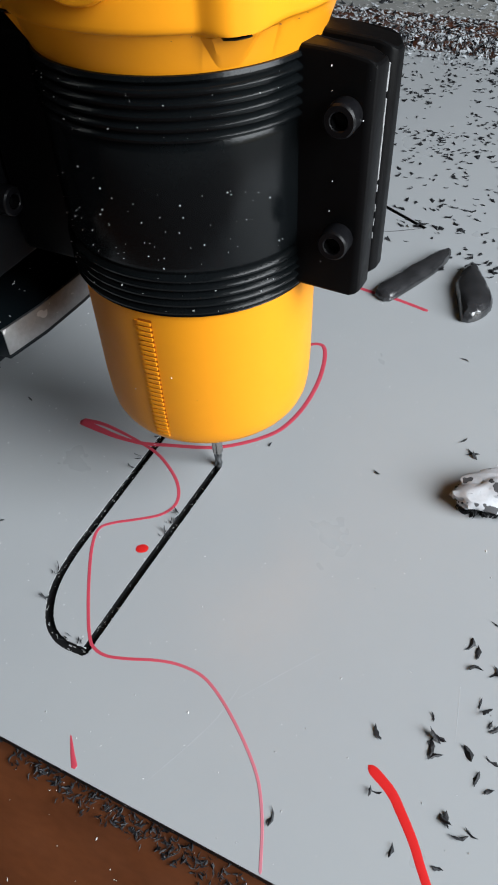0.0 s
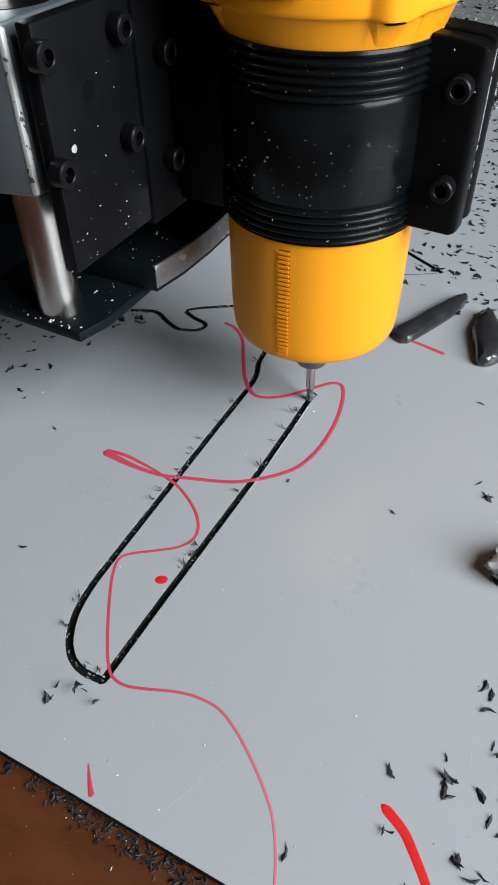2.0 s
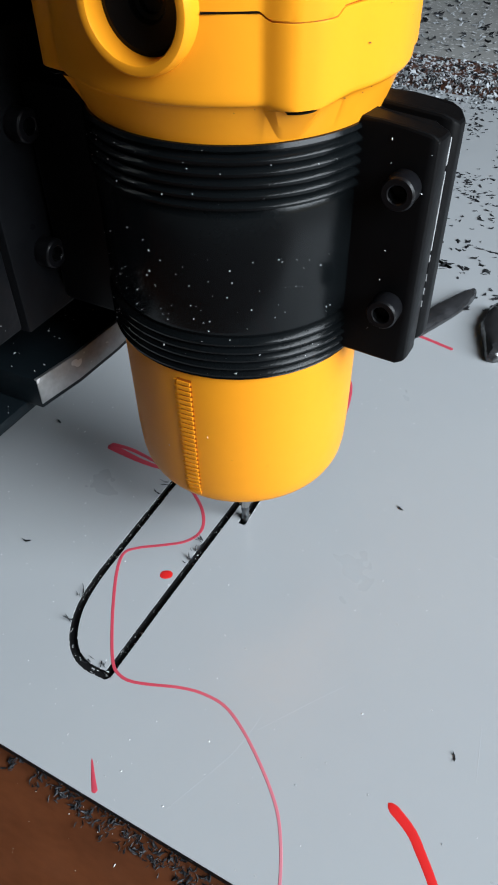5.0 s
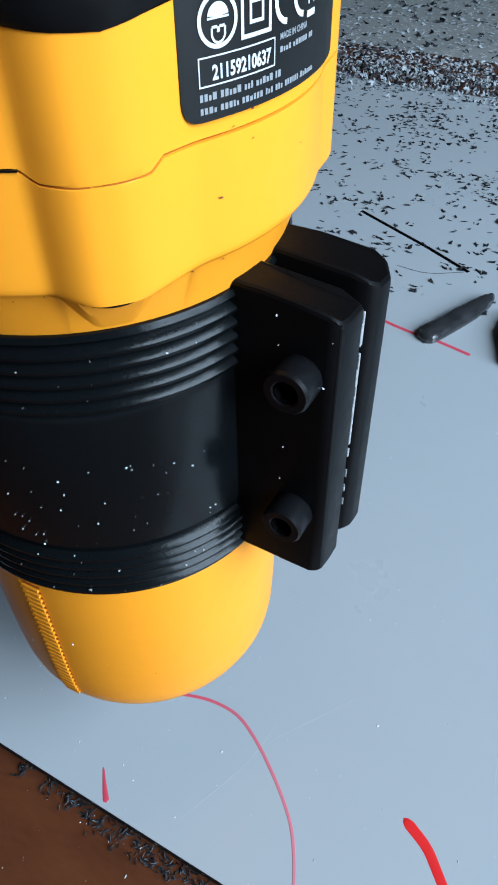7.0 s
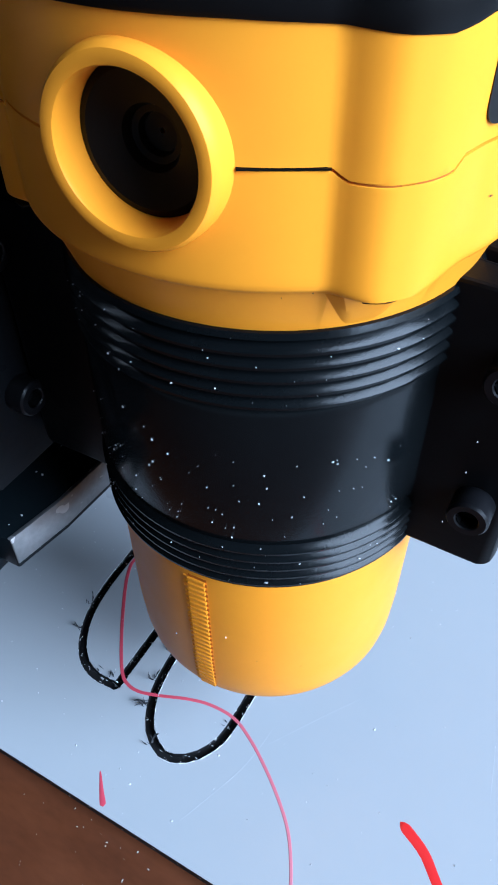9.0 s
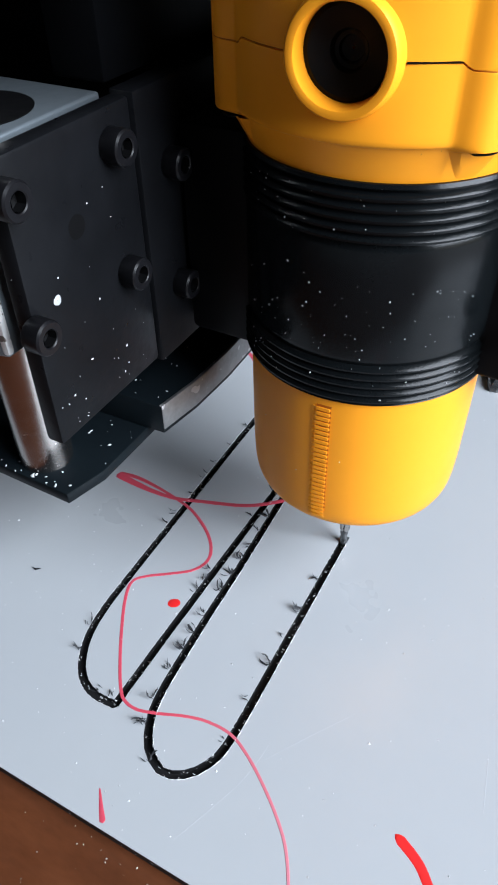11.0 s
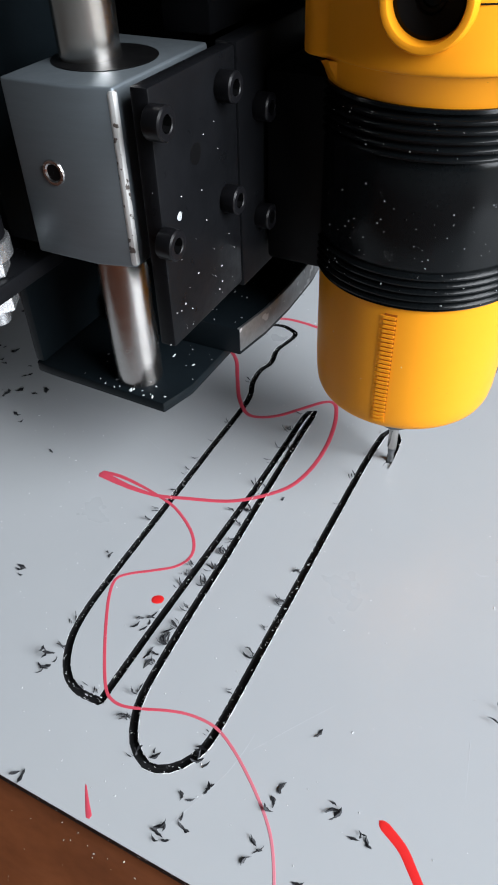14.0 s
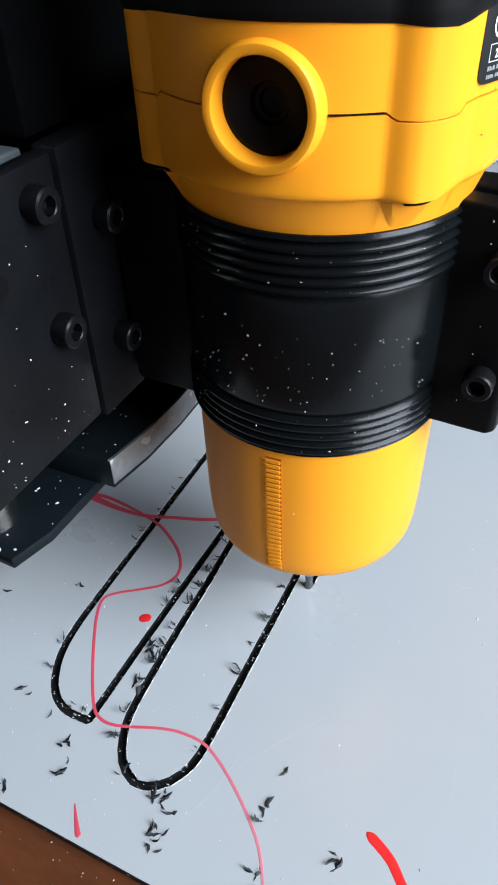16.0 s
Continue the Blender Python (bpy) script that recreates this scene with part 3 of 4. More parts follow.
    print_on(arc(19.7, 10.2, 2.0, 2.65, 95, 265), 0, 0, "approval_mark")
    print_on(flat_box(17.5, 19.3, 9.9, 10.5, 0.08, 3), 0, 0, "approval_mark")
    for b in ((20.6, 22.8, 12.0, 12.4), (20.8, 21.1, 8.6, 12.0), (22.3, 22.6, 8.6, 12.0), (20.6, 22.8, 7.2, 7.9)):
        print_on(flat_box(*b, 0.08, 2), 0, 0, "disposal_mark")
    print_on(letters("\u2022 Collet diameter:6mm", 1.9, 0.035), 2.9, 13.7, "rating_text")
    print_on(letters("\u2022 no:34500/min", 1.9, 0.035), 2.9, 16.6, "rating_text")
    print_on(letters("MADE IN CHINA", 0.95, 0.02, 0.9), 14.4, 6.2, "origin_text", THIN)
    rng = random.Random(12)
    for x0, x1, y, tall in ((1.8, 14.6, 2.35, 0.75), (1.8, 22.5, 1.0, 0.65), (14.4, 22.0, 4.9, 0.6)):
        bm, x, word = bmesh.new(), x0, 4
        while x < x1:
            w = rng.uniform(0.3, 0.55)
            bm = merge(bm, flat_box(x, x + w, y, y + tall * rng.choice((0.75, 1.0, 1.0)), 0.08))
            word -= 1
            x += w + (0.17 if word else 0.55)
            word = word or rng.choice((3, 5, 6))
        print_on(bm, 0, 0, "small_print", THIN)
    for b in ((1.8, 13.4, 3.75, 3.9), (1.8, 13.4, 6.6, 6.75), (1.8, 1.95, 3.75, 6.75), (13.25, 13.4, 3.75, 6.75)):
        print_on(flat_box(*b, 0.08, 10), 0, 0, "print_frame")
    for e, w in ((2.45, 0.42), (1.15, 0.36)):
        cx, cy = 10.2, 9.95
        for b in ((-e, e, e - w, e), (-e, e, -e, w - e), (-e, w - e, -e, e), (e - w, e, -e, e)):
            print_on(flat_box(cx + b[0], cx + b[1], cy + b[2], cy + b[3], 0.08, 3), 0, 0, "insulation_mark")
    # protection sign: a helmet, goggles and mask in a ring
    print_on(arc(4.6, 9.95, 2.2, 2.65, 0, 360), 0, 0, "sign_ring")
    print_on(arc(4.6, 10.25, 0.05, 1.4, 8, 172), 0, 0, "sign_helmet")
    for x0, x1, y0, y1 in ((3.2, 6.0, 10.1, 10.3), (3.75, 4.45, 9.25, 9.5), (4.75, 5.45, 9.25, 9.5), (4.42, 4.78, 8.85, 9.35), (3.6, 3.85, 8.5, 9.3), (5.35, 5.6, 8.5, 9.3)):
        print_on(flat_box(x0, x1, y0, y1, 0.08, 2), 0, 0, "sign_face")
    print_on(arc(4.6, 8.75, 0.75, 1.0, 190, 350), 0, 0, "sign_mask")
    part("collet_nut", lathe([(3.0, 21.6), (5.4, 22.0), (6.6, 22.8), (7.6, 25.5), (7.9, 30), (7.9, 36), (9.5, 36.5), (9.5, 56)], 36), CARBIDE, ob, "grey steel collet nut")
    part("shank", lathe([(1.6, 7.4), (2.0, 8.2), (2.0, 24)], 24), POLISH, ob, "steel shank")

    def flutes(a, r, z):
        return r * (1 - 0.22 * (0.5 + 0.5 * math.cos(2 * (a + z * 0.75))))
    part("cutter", lathe([(1.2, -2.5)] + [(1.58, -2.4 + k * 0.55) for k in range(18)] + [(1.6, 7.5)], 28, flutes), CARBIDE, ob, "dark fluted cutting bit")
    return ob


ROUTER = router()


def bolt(r, length, hexr, m, parent, material=BOLTM, name="bolt"):
    bm = lathe([(r * 0.96, 0), (r, 0.3), (r, length - 0.5), (r * 0.9, length), (hexr * 1.15, length), (hexr * 1.02, length - 0.25)], 32, z_axis=m, close=False)
    sock = lathe([(hexr, length - 0.25), (hexr, length - 2.6), (0.1, length - 2.9)], 6, z_axis=m, close=False)
    ob = part(name, bm, material, parent, "black socket-head screw" if material is BOLTM else "")
    part("socket", sock, CAP, ob, smooth=False)
    return ob


def clamp():
    ob = thing("router_clamp", "black ribbed plastic clamp ring round the router", "clamp")

    def ribs(z0, z1, n):
        rows = []
        p = (z1 - z0) / n
        for k in range(n):
            z = z0 + k * p
            rows += [(35.3, z), (36.55, z + p * 0.22), (36.65, z + p * 0.45), (36.35, z + p * 0.62), (35.3, z + p * 0.9)]
        return rows
    prof = [(34.7, 97.4), (35.9, 97.2)] + ribs(97.8, 110.0, 5) + [(35.5, 110.6), (35.9, 112.0), (35.9, 141), (35.5, 142.6)] + ribs(143.0, 155.4, 5) + [(36.4, 156.2), (36.0, 157.1), (34.4, 157.4)]
    part("ring", lathe(prof, 120, close=False), BLACKP, ob)

    def lug(outline, name):
        bm = prism(outline, 98.5, 158.6, 0.7, 2)
        for v in bm.verts:
            x = v.co.x / MM
            if v.co.z > 0.128:
                v.co.z -= (max(0, x - 38) * 0.10 + max(0, x - 48) ** 2 * 0.07) * MM
            else:
                v.co.z -= max(0, x - 36) * 0.04 * MM - max(0, x - 50) * 0.5 * MM
        return part(name, bm, LUGM, ob, sharp=20)
    lug([(33.5, -8.2), (40, -8.2), (45, -8.2), (50.2, -8.2), (51.8, -8.0), (52.6, -7.2), (52.9, -5.0), (53.0, -0.8), (49, -0.6), (33.5, -0.6)], "front_lug")
    lug([(33.5, 3.4), (49, 3.4), (51.8, 3.8), (53.2, 5.4), (53.4, 9.0), (51.6, 11.6), (49, 12.4), (40, 12.2), (33.5, 11.6)], "back_lug")
    rng = random.Random(4)
    bm = None
    z = 112.0
    while z < 153:
        h = rng.uniform(0.5, 2.2)
        w = rng.uniform(0.25, 0.9) * (1.0 if z > 124 else 0.5)
        if rng.random() < (0.92 if z > 124 else 0.5):
            bm = box(52.7, 53.1, -0.7 - w, -0.66, z, z + h + 0.15, 0.1, bm, 1)
        z += h
    part("worn_edge", bm, WORN, ob, "pale scuffed edge of the lug")
    for z in (145.4, 114.9):
        m = Matrix.Translation((46.4 * MM, -8.2 * MM, z * MM)) @ pose(0, 0, 0, 90, 0, 0)
        bolt(3.9, 5.2, 2.0, m, ob)
    # dark bracket behind the ring
    part("bracket", box(-50, -28, -20, 34, 96, 158, 2.0), LUGM, ob)
    return ob


CLAMP = clamp()


def carriage():
    ob = thing("z_carriage", "black steel lift carriage with bearing block and guide rod", "carriage")
    blk = part("bearing_block", prism([(-92, -86.2), (-71, -86.2), (-59.4, -83.4), (-59.4, -37), (-92, -37)], 120.6, 168.0, 0.8, 3), ALU, ob, "grey milled aluminium bearing block")
    # The block has no bore; a black disc paints in the bore's shade.
    part("bore_shade", lathe([(4.0, 167.6), (14.0, 167.6), (14.4, 168.2), (4.0, 168.25)], 48, z_axis=Matrix.Translation((-77.2 * MM, -61.0 * MM, 0)), close=False), CAP, blk, "black disc for the shade in the open bearing bore")
    m = Matrix.Translation((-80.2 * MM, -86.2 * MM, 145.6 * MM)) @ pose(0, 0, 0, 90, 0, 0)
    part("grease_hole", lathe([(3.5, 0.02), (3.3, 0.5), (2.6, 0.5), (2.2, 0.1), (1.9, 0.1)], 28, z_axis=m, close=False), STEEL, blk)
    # Flat black disc, painted shade for the inside of the hole.
    part("grease_hole_shade", lathe([(2.2, 0.12), (0.1, 0.12)], 20, z_axis=m, close=False), CAP, blk)
    part("worn_lit_corner", box(-61.4, -59.0, -83.9, -81.6, 121.2, 167.4, 0.9), BARE_LIT, blk, "scuffed corner with its highlight painted in")
    part("guide_rod", lathe([(7.6, 62.5), (8.3, 63.2), (8.3, 330)], 64, z_axis=Matrix.Translation((-80.9 * MM, -62.5 * MM, 0))), POLISH, ob, "polished steel guide rod")
    part("front_plate", box(-55.4, -50, -82.5, -38.4, 96, 168.6, 0.9), PLATE, ob)
    part("rear_plate", box(-58.5, -51.2, -35.2, 40, 92, 168.4, 0.8), PLATE, ob)
    for y, z in ((-82.8, 161.2), (-83.0, 130.2), (-47.4, 160.2), (-47.3, 128.6), (-22.5, 148), (-22.5, 113)):
        m = Matrix.Translation(((-50 if y < -37 else -51.2) * MM, y * MM, z * MM)) @ pose(0, 0, 0, 0, 90, 0)
        bolt(4.2, 5.0, 2.1, m, ob)
    m = Matrix.Translation((-50 * MM, -63 * MM, 147 * MM)) @ pose(0, 0, 0, 0, 90, 0)
    # No recess is cut; the disc's black paints in the hole's shade.
    part("plate_hole_shade", lathe([(2.9, 0.03), (0.1, 0.04)], 24, z_axis=m, close=False), CAP, ob, "flat black disc for the shade in a drilled hole")
    m = Matrix.Translation((-50 * MM, -73.7 * MM, 133.7 * MM)) @ pose(0, 0, 0, 0, 90, 0)
    part("paint_spot", lathe([(1.25, 0.02), (1.1, 0.08), (0.1, 0.1)], 16, lambda a, r, z: r * (1 + 0.08 * math.sin(3 * a)), close=False, z_axis=m), CRUMB, ob, "pale paint spot")
    outline = [(-121, -72), (-114, -72.5), (-64, -73.5), (-60.4, -60), (-59.5, 0), (-60, 45), (-63, 62), (-72, 78), (-121, 78)]
    part("bottom_plate", prism(outline, 59.0, 63.2, 0.6), BLUED, ob, "blue-black steel bottom plate")
    part("side_plate", box(-121.5, -117.5, -71.5, 78, 63.3, 300, 1.0), BLUED, ob)
    outline = [(-110, -38), (-53.2, -36.4), (-50.6, -20), (-49.6, 0), (-50.2, 25), (-53, 45), (-58, 60), (-66, 72), (-110, 72)]
    part("clamp_plate", prism(outline, 63.3, 74.5, 0.5), BLUED, ob)
    edge = []
    for x, y in ((-53.2, -36.2), (-50.6, -20), (-49.6, 0), (-50.2, 25), (-53, 45), (-58, 60)):
        edge.append((x + 0.25, y))
    for x, y in ((-58, 60), (-53, 45), (-50.2, 25), (-49.6, 0), (-50.6, -20), (-53.2, -36.2)):
        edge.append((x - 1.0, y))
    part("bright_edge", prism(edge, 65.0, 74.7, 0.2), GROUND, ob, "ground bright steel edge")
    part("back_plate", box(-66, -58.7, 31, 90, 75, 340, 1.0), STEEL_SHADE, ob)
    # Guessed dark plates, added to fill the space behind with black.
    part("slide_filler", box(-76, -60, -34, 80, 168.6, 345, 1.0), STEEL_SHADE, ob)
    part("rear_filler", box(-117.4, -66.2, 70, 77, 75, 345, 1.0), STEEL_SHADE, ob)
    part("front_filler", box(-117.4, -76.2, -8, -1, 75, 345, 1.0), STEEL_SHADE, ob)
    part("wing_filler", box(-320, -121.7, -16, -9, 70, 345, 1.0), STEEL_SHADE, ob)
    # a small arm on the side plate's front edge, with a stack of nut, collar and bolt
    x, z = -107, 114.4
    arm = part("bolt_bracket", box(-136, x + 10, -105, -71.6, z - 5.4, z, 0.8), PLATE, ob)
    mm = Matrix.Translation((x * MM, -95 * MM, (z + 0.1) * MM))
    part("nut", lathe([(7.1, 0), (7.9, 0.5), (7.9, 4.8), (7.1, 5.3)], 6, z_axis=mm), ZINC, arm, "zinc-plated nut", smooth=False)
    part("washer", lathe([(9.2, 5.35), (9.5, 5.6), (9.5, 10.6), (9.1, 10.9)], 40, z_axis=mm), ZINC, arm, "zinc-plated collar")
    part("bolt_head", lathe([(7.9, 10.95), (8.5, 11.4), (8.5, 16.2), (7.4, 17.1)], 40, z_axis=mm), BOLTM, arm, "dark round bolt head")
    part("bolt_shaft", lathe([(3.6, -16.6), (3.8, -15.9), (3.8, 1)], 20, z_axis=mm), ZINC, arm)
    part("lower_nut", lathe([(7.0, -11.4), (7.9, -10.9), (7.9, -6.1), (7.0, -5.6)], 6, z_axis=mm), ZINC, arm, smooth=False)
    return ob


CARRIAGE = carriage()


# ---- loose things ----
def flake(bm, m, length, width, curl, rng):
    """One curled shaving, added to a bmesh: a bent, twisted sliver with torn sides and a little thickness."""
    n = 6
    rows = []
    peak, bow, twist = rng.uniform(0.25, 0.75), rng.uniform(-0.22, 0.22), rng.uniform(-0.9, 0.9)
    for k in range(n + 1):
        u = k / n
        a = (u - 0.5) * curl
        w = width * max(0.07, (u / peak if u < peak else (1 - u) / (1 - peak)) ** 0.7)
        x = length * math.sin(a) / max(curl, 0.2)
        z = length * (1 - math.cos(a)) / max(curl, 0.2)
        mid = bow * length * (1 - (2 * u - 1) ** 2)
        lo, hi = w * rng.uniform(0.2, 0.75), w * rng.uniform(0.2, 0.75)
        roll = twist * (u - 0.5)
        h = 0.16 * w + 0.08
        rows.append([bm.verts.new(m @ (Vector((x, mid + y, z + abs(math.sin(roll)) * w * 0.5 + y * math.sin(roll) + hh)) * MM)) for y, hh in ((-lo, 0), (hi, 0.04), (rng.uniform(-0.2, 0.2) * w, h))])
    for p, q in zip(rows, rows[1:]):
        for k in range(3):
            bm.faces.new((p[k], p[(k + 1) % 3], q[(k + 1) % 3], q[k]))
    bm.faces.new(rows[0])
    bm.faces.new(rows[-1])


def scattered(name, label, n, place, material, seed, size=(2.0, 5.0), lift=0.05, stand=0.0, wide=(0.35, 0.7), curl=(0.2, 1.0)):
    rng = random.Random(seed)
    bm = bmesh.new()
    for k in range(n):
        x, y, z = place(rng)
        L = rng.uniform(*size)
        m = Matrix.Translation((x * MM, y * MM, (z + lift) * MM)) @ Euler((rng.uniform(-0.4, 0.4) + stand * rng.uniform(-1.2, 1.2), stand * rng.uniform(-1.2, 1.2) + rng.uniform(-0.15, 0.15), rng.uniform(0, 6.28))).to_matrix().to_4x4()
        flake(bm, m, L, L * rng.uniform(*wide), rng.uniform(*curl), rng)
    ob = part(name, bm, material, None)
    return tagged(ob, label, "shavings", kind="stuff")


def specks(parent, name, n, place, seed, size=(0.25, 0.9)):
    """Pale dust stuck to a dark part; place(rng) gives a point and its outward direction in millimetres."""
    rng = random.Random(seed)
    bm = bmesh.new()
    for k in range(n):
        p, out = place(rng)
        q = out.to_track_quat("Z", "Y").to_matrix().to_4x4()
        a = size[0] + (size[1] - size[0]) * rng.random() ** 2
        b = a * rng.uniform(0.35, 0.8)
        if rng.random() < 0.06:
            a *= 2.0
        m = Matrix.Translation(p * MM) @ q @ pose(0, 0, 0, 0, 0, rng.uniform(0, 360))
        v = [bm.verts.new(m @ (Vector(c) * MM)) for c in ((-a, -b, 0.02), (a * 0.7, -b * 0.6, 0.02), (a, b, 0.02), (-a * 0.4, b * 1.2, 0.02), (0, 0, 0.3))]
        for x, y in ((0, 1), (1, 2), (2, 3), (3, 0)):
            bm.faces.new((v[x], v[y], v[4]))
    return tagged(part(name, bm, PALE, parent, "pale dust specks", smooth=False), kind="stuff")


def on_ring(rng):
    a = radians(rng.uniform(-135, -22))
    z = rng.choice((rng.uniform(98, 122), rng.uniform(98, 132), rng.uniform(110, 135), rng.uniform(143, 157)))
    r = 36.0 if 111 < z < 142 else 36.55
    return Vector((r * math.cos(a), r * math.sin(a), z)), Vector((math.cos(a), math.sin(a), 0))


specks(CLAMP, "dust", 120, on_ring, 1, (0.05, 0.28))
specks(CLAMP, "lug_dust", 9, lambda g: (Vector((g.uniform(37, 52), -8.25, g.uniform(99, 156))), Vector((0, -1, 0))), 2, (0.06, 0.3))
specks(CARRIAGE, "plate_dust", 34, lambda g: (Vector((-49.95, g.uniform(-86, -39), 98 + 62 * g.random() ** 1.6)), Vector((1, 0, 0))), 3, (0.07, 0.36))
specks(CARRIAGE, "base_dust", 40, lambda g: (Vector((g.uniform(-100, -61), g.uniform(-72, -39), 63.25)), Vector((0, 0, 1))), 5, (0.15, 0.6))
specks(CARRIAGE, "base_dust", 40, lambda g: (Vector((g.uniform(-90, -54), g.uniform(-35, 40), 74.55)), Vector((0, 0, 1))), 6, (0.15, 0.6))
specks(ROUTER, "nose_dust", 4, lambda g: ((lambda a, z: (Vector((34.5 * math.cos(a), 34.5 * math.sin(a), z)), Vector((math.cos(a), math.sin(a), 0))))(radians(g.uniform(-130, -40)), g.uniform(60, 96))), 7, (0.15, 0.35))

specks(CARRIAGE, "foot_debris", 13, lambda g: (Vector((g.gauss(-80, 7), g.uniform(-73, -69), 63.4)), Vector((0, g.uniform(-1, 0), 1))), 21, (0.3, 1.0))


def dirt(parent, name, n, place, seed):
    """Small dark marks rubbed onto the yellow plastic."""
    rng = random.Random(seed)
    bm = bmesh.new()
    for k in range(n):
        p, out = place(rng)
        m = Matrix.Translation(p * MM) @ out.to_track_quat("Z", "Y").to_matrix().to_4x4() @ pose(0, 0, 0, 0, 0, rng.uniform(-30, 30))
        a, b = rng.uniform(0.1, 0.45), rng.uniform(0.06, 0.16)
        ring = [bm.verts.new(m @ (Vector((a * math.cos(t) * rng.uniform(0.7, 1.1), b * math.sin(t), 0.03)) * MM)) for t in np.linspace(0, 6.28, 9)[:-1]]
        bm.faces.new(ring)
    return tagged(part(name, bm, GRIME, parent, "dark rubbed-in dirt marks", smooth=False), kind="stuff")


def round_body(r, z0, z1, a0=-125, a1=-5):
    def place(g):
        a, z = radians(g.uniform(a0, a1)), g.uniform(z0, z1)
        return Vector((r * math.cos(a), r * math.sin(a), z)), Vector((math.cos(a), math.sin(a), 0))
    return place


GRIME = mat("grime", (0.16, 0.045, 0.008), 0.6, spread=0.4, scale=400)
dirt(ROUTER, "nose_marks", 9, round_body(34.45, 56, 95), 61)
dirt(ROUTER, "body_marks", 5, round_body(40.35, 172, 194, -30, 5), 62)
dirt(ROUTER, "cone_marks", 12, round_body(38.45, 164.0, 165.2, -70, -5), 63)

# dust and small scraps over the sheet
specks(None, "sheet_dust", 420, lambda g: (Vector((g.uniform(-150, 160), -32 + 300 * g.random() ** 1.4, 0.0)), Vector((0, 0, 1))), 8, (0.15, 0.42))
tagged(bpy.data.objects["sheet_dust"], "fine pale plastic dust on the grey sheet", "dust")
specks(None, "board_dust", 80, lambda g: (Vector((g.uniform(-70, 90), -34 - 50 * g.random() ** 1.5, -4.35)), Vector((0, 0, 1))), 9, (0.08, 0.3))
tagged(bpy.data.objects["board_dust"], "pale plastic dust on the brown board", "dust")


def on_far(rng):
    y = 255 + 330 * rng.random() ** 0.72
    return rng.uniform(-190, 330), y, 0


def clustered(n, place, seed, spread=9):
    rng = random.Random(seed)
    spots = [place(rng) for k in range(n)]

    def pick(r):
        x, y, z = r.choice(spots)
        return x + r.gauss(0, spread), y + r.gauss(0, spread), z
    return pick


scattered("far_shavings", "black plastic shavings strewn over the back of the sheet", 3000, clustered(800, on_far, 11, 5), FLAKE, 12, (1.8, 5.6))
scattered("side_shavings", "black plastic shavings scattered on the sheet beside the carriage", 75,
          clustered(16, lambda g: (g.uniform(-192, -105), g.uniform(105, 200), 0), 13, 6), FLAKE, 14, (2.5, 6.0))


def on_heap(rng):
    y = rng.gauss(608, 19)
    return rng.uniform(-300, 450), y, max(0, 11 - abs(y - 610) * 0.32) * rng.random() - (4.2 if y > 589 else 0)


scattered("pale_heap", "heap of pale curled shavings along the back edge", 3200, on_heap, CRUMB, 15, (2.0, 6.5), 0.3, 1.0)
scattered("dark_heap", "black shavings mixed into the pale heap", 2200, on_heap, FLAKE, 16, (2.0, 6), 0.3, 1.0)
scattered("floor_shavings", "pale shavings strewn over the dusty floor", 1600, lambda g: (g.uniform(-500, 450), 720 + 500 * g.random() ** 1.3, -51.6), CRUMB, 17, (3, 11), 0.4, 0.5)
scattered("floor_scraps", "dark scraps strewn over the dusty floor", 900, lambda g: (g.uniform(-500, 450), 720 + 500 * g.random() ** 1.3, -51.6), FLAKE, 18, (4, 14), 0.4, 0.5)
scattered("board_litter", "pale scraps on the far brown board", 5200, lambda g: (g.uniform(-400, 450), g.uniform(632, 702), -4.3), CRUMB, 20, (1.5, 6), 0.3, 0.4)
scattered("board_shavings", "dark scraps on the far brown board", 900, lambda g: (g.uniform(-400, 450), g.uniform(640, 702), -4.3), FLAKE, 19, (3, 9), 0.3, 0.3)


def scrap(name, label, seed, n, spread, size, group, category="shaving"):
    """A loose shaving, or a tangle of a few that cling together, with its origin on the ground."""
    rng = random.Random(seed)
    top = thing(name, label, category, group) if n > 1 else None
    for k in range(n):
        bm = bmesh.new()
        L = rng.uniform(*size)
        m = Matrix.Translation((rng.gauss(0, spread) * MM * (n > 1), rng.gauss(0, spread) * MM * (n > 1), (0.15 + (k > 0) * rng.uniform(0, 0.8)) * MM)) @ Euler((rng.uniform(-0.5, 0.5), rng.uniform(-0.5, 0.5) if k else 0, rng.uniform(0, 6.28))).to_matrix().to_4x4()
        flake(bm, m, L, L * rng.uniform(0.22, 0.42), rng.uniform(0.3, 1.5), rng)
        ob = part("sliver" if top else name, bm, FLAKE, top)
    return top or tagged(ob, label, category, group)


def tuft(label, seed, n, size):
    """A few thin torn slivers that stand up from one root at the lip of a cut and lean along x."""
    rng = random.Random(seed)
    top = thing("shaving_tuft", label, "shaving", "shavings along the cuts")
    for k in range(n):
        bm = bmesh.new()
        L = size[0] * 0.6 + (size[1] - size[0] * 0.6) * rng.random() ** 1.3
        m = Matrix.Translation((rng.uniform(-0.4, 0.4) * MM, rng.gauss(0, 0.9) * MM, 0)) @ Euler((rng.uniform(-0.8, 0.8), -rng.uniform(0.0, 0.75), rng.gauss(0, 0.5))).to_matrix().to_4x4() @ Matrix.Translation((L * 0.45 * MM, 0, 0))
        flake(bm, m, L, L * rng.uniform(0.10, 0.26), rng.uniform(0.3, 2.0), rng)
        part("sliver", bm, FLAKE, top)
    return top


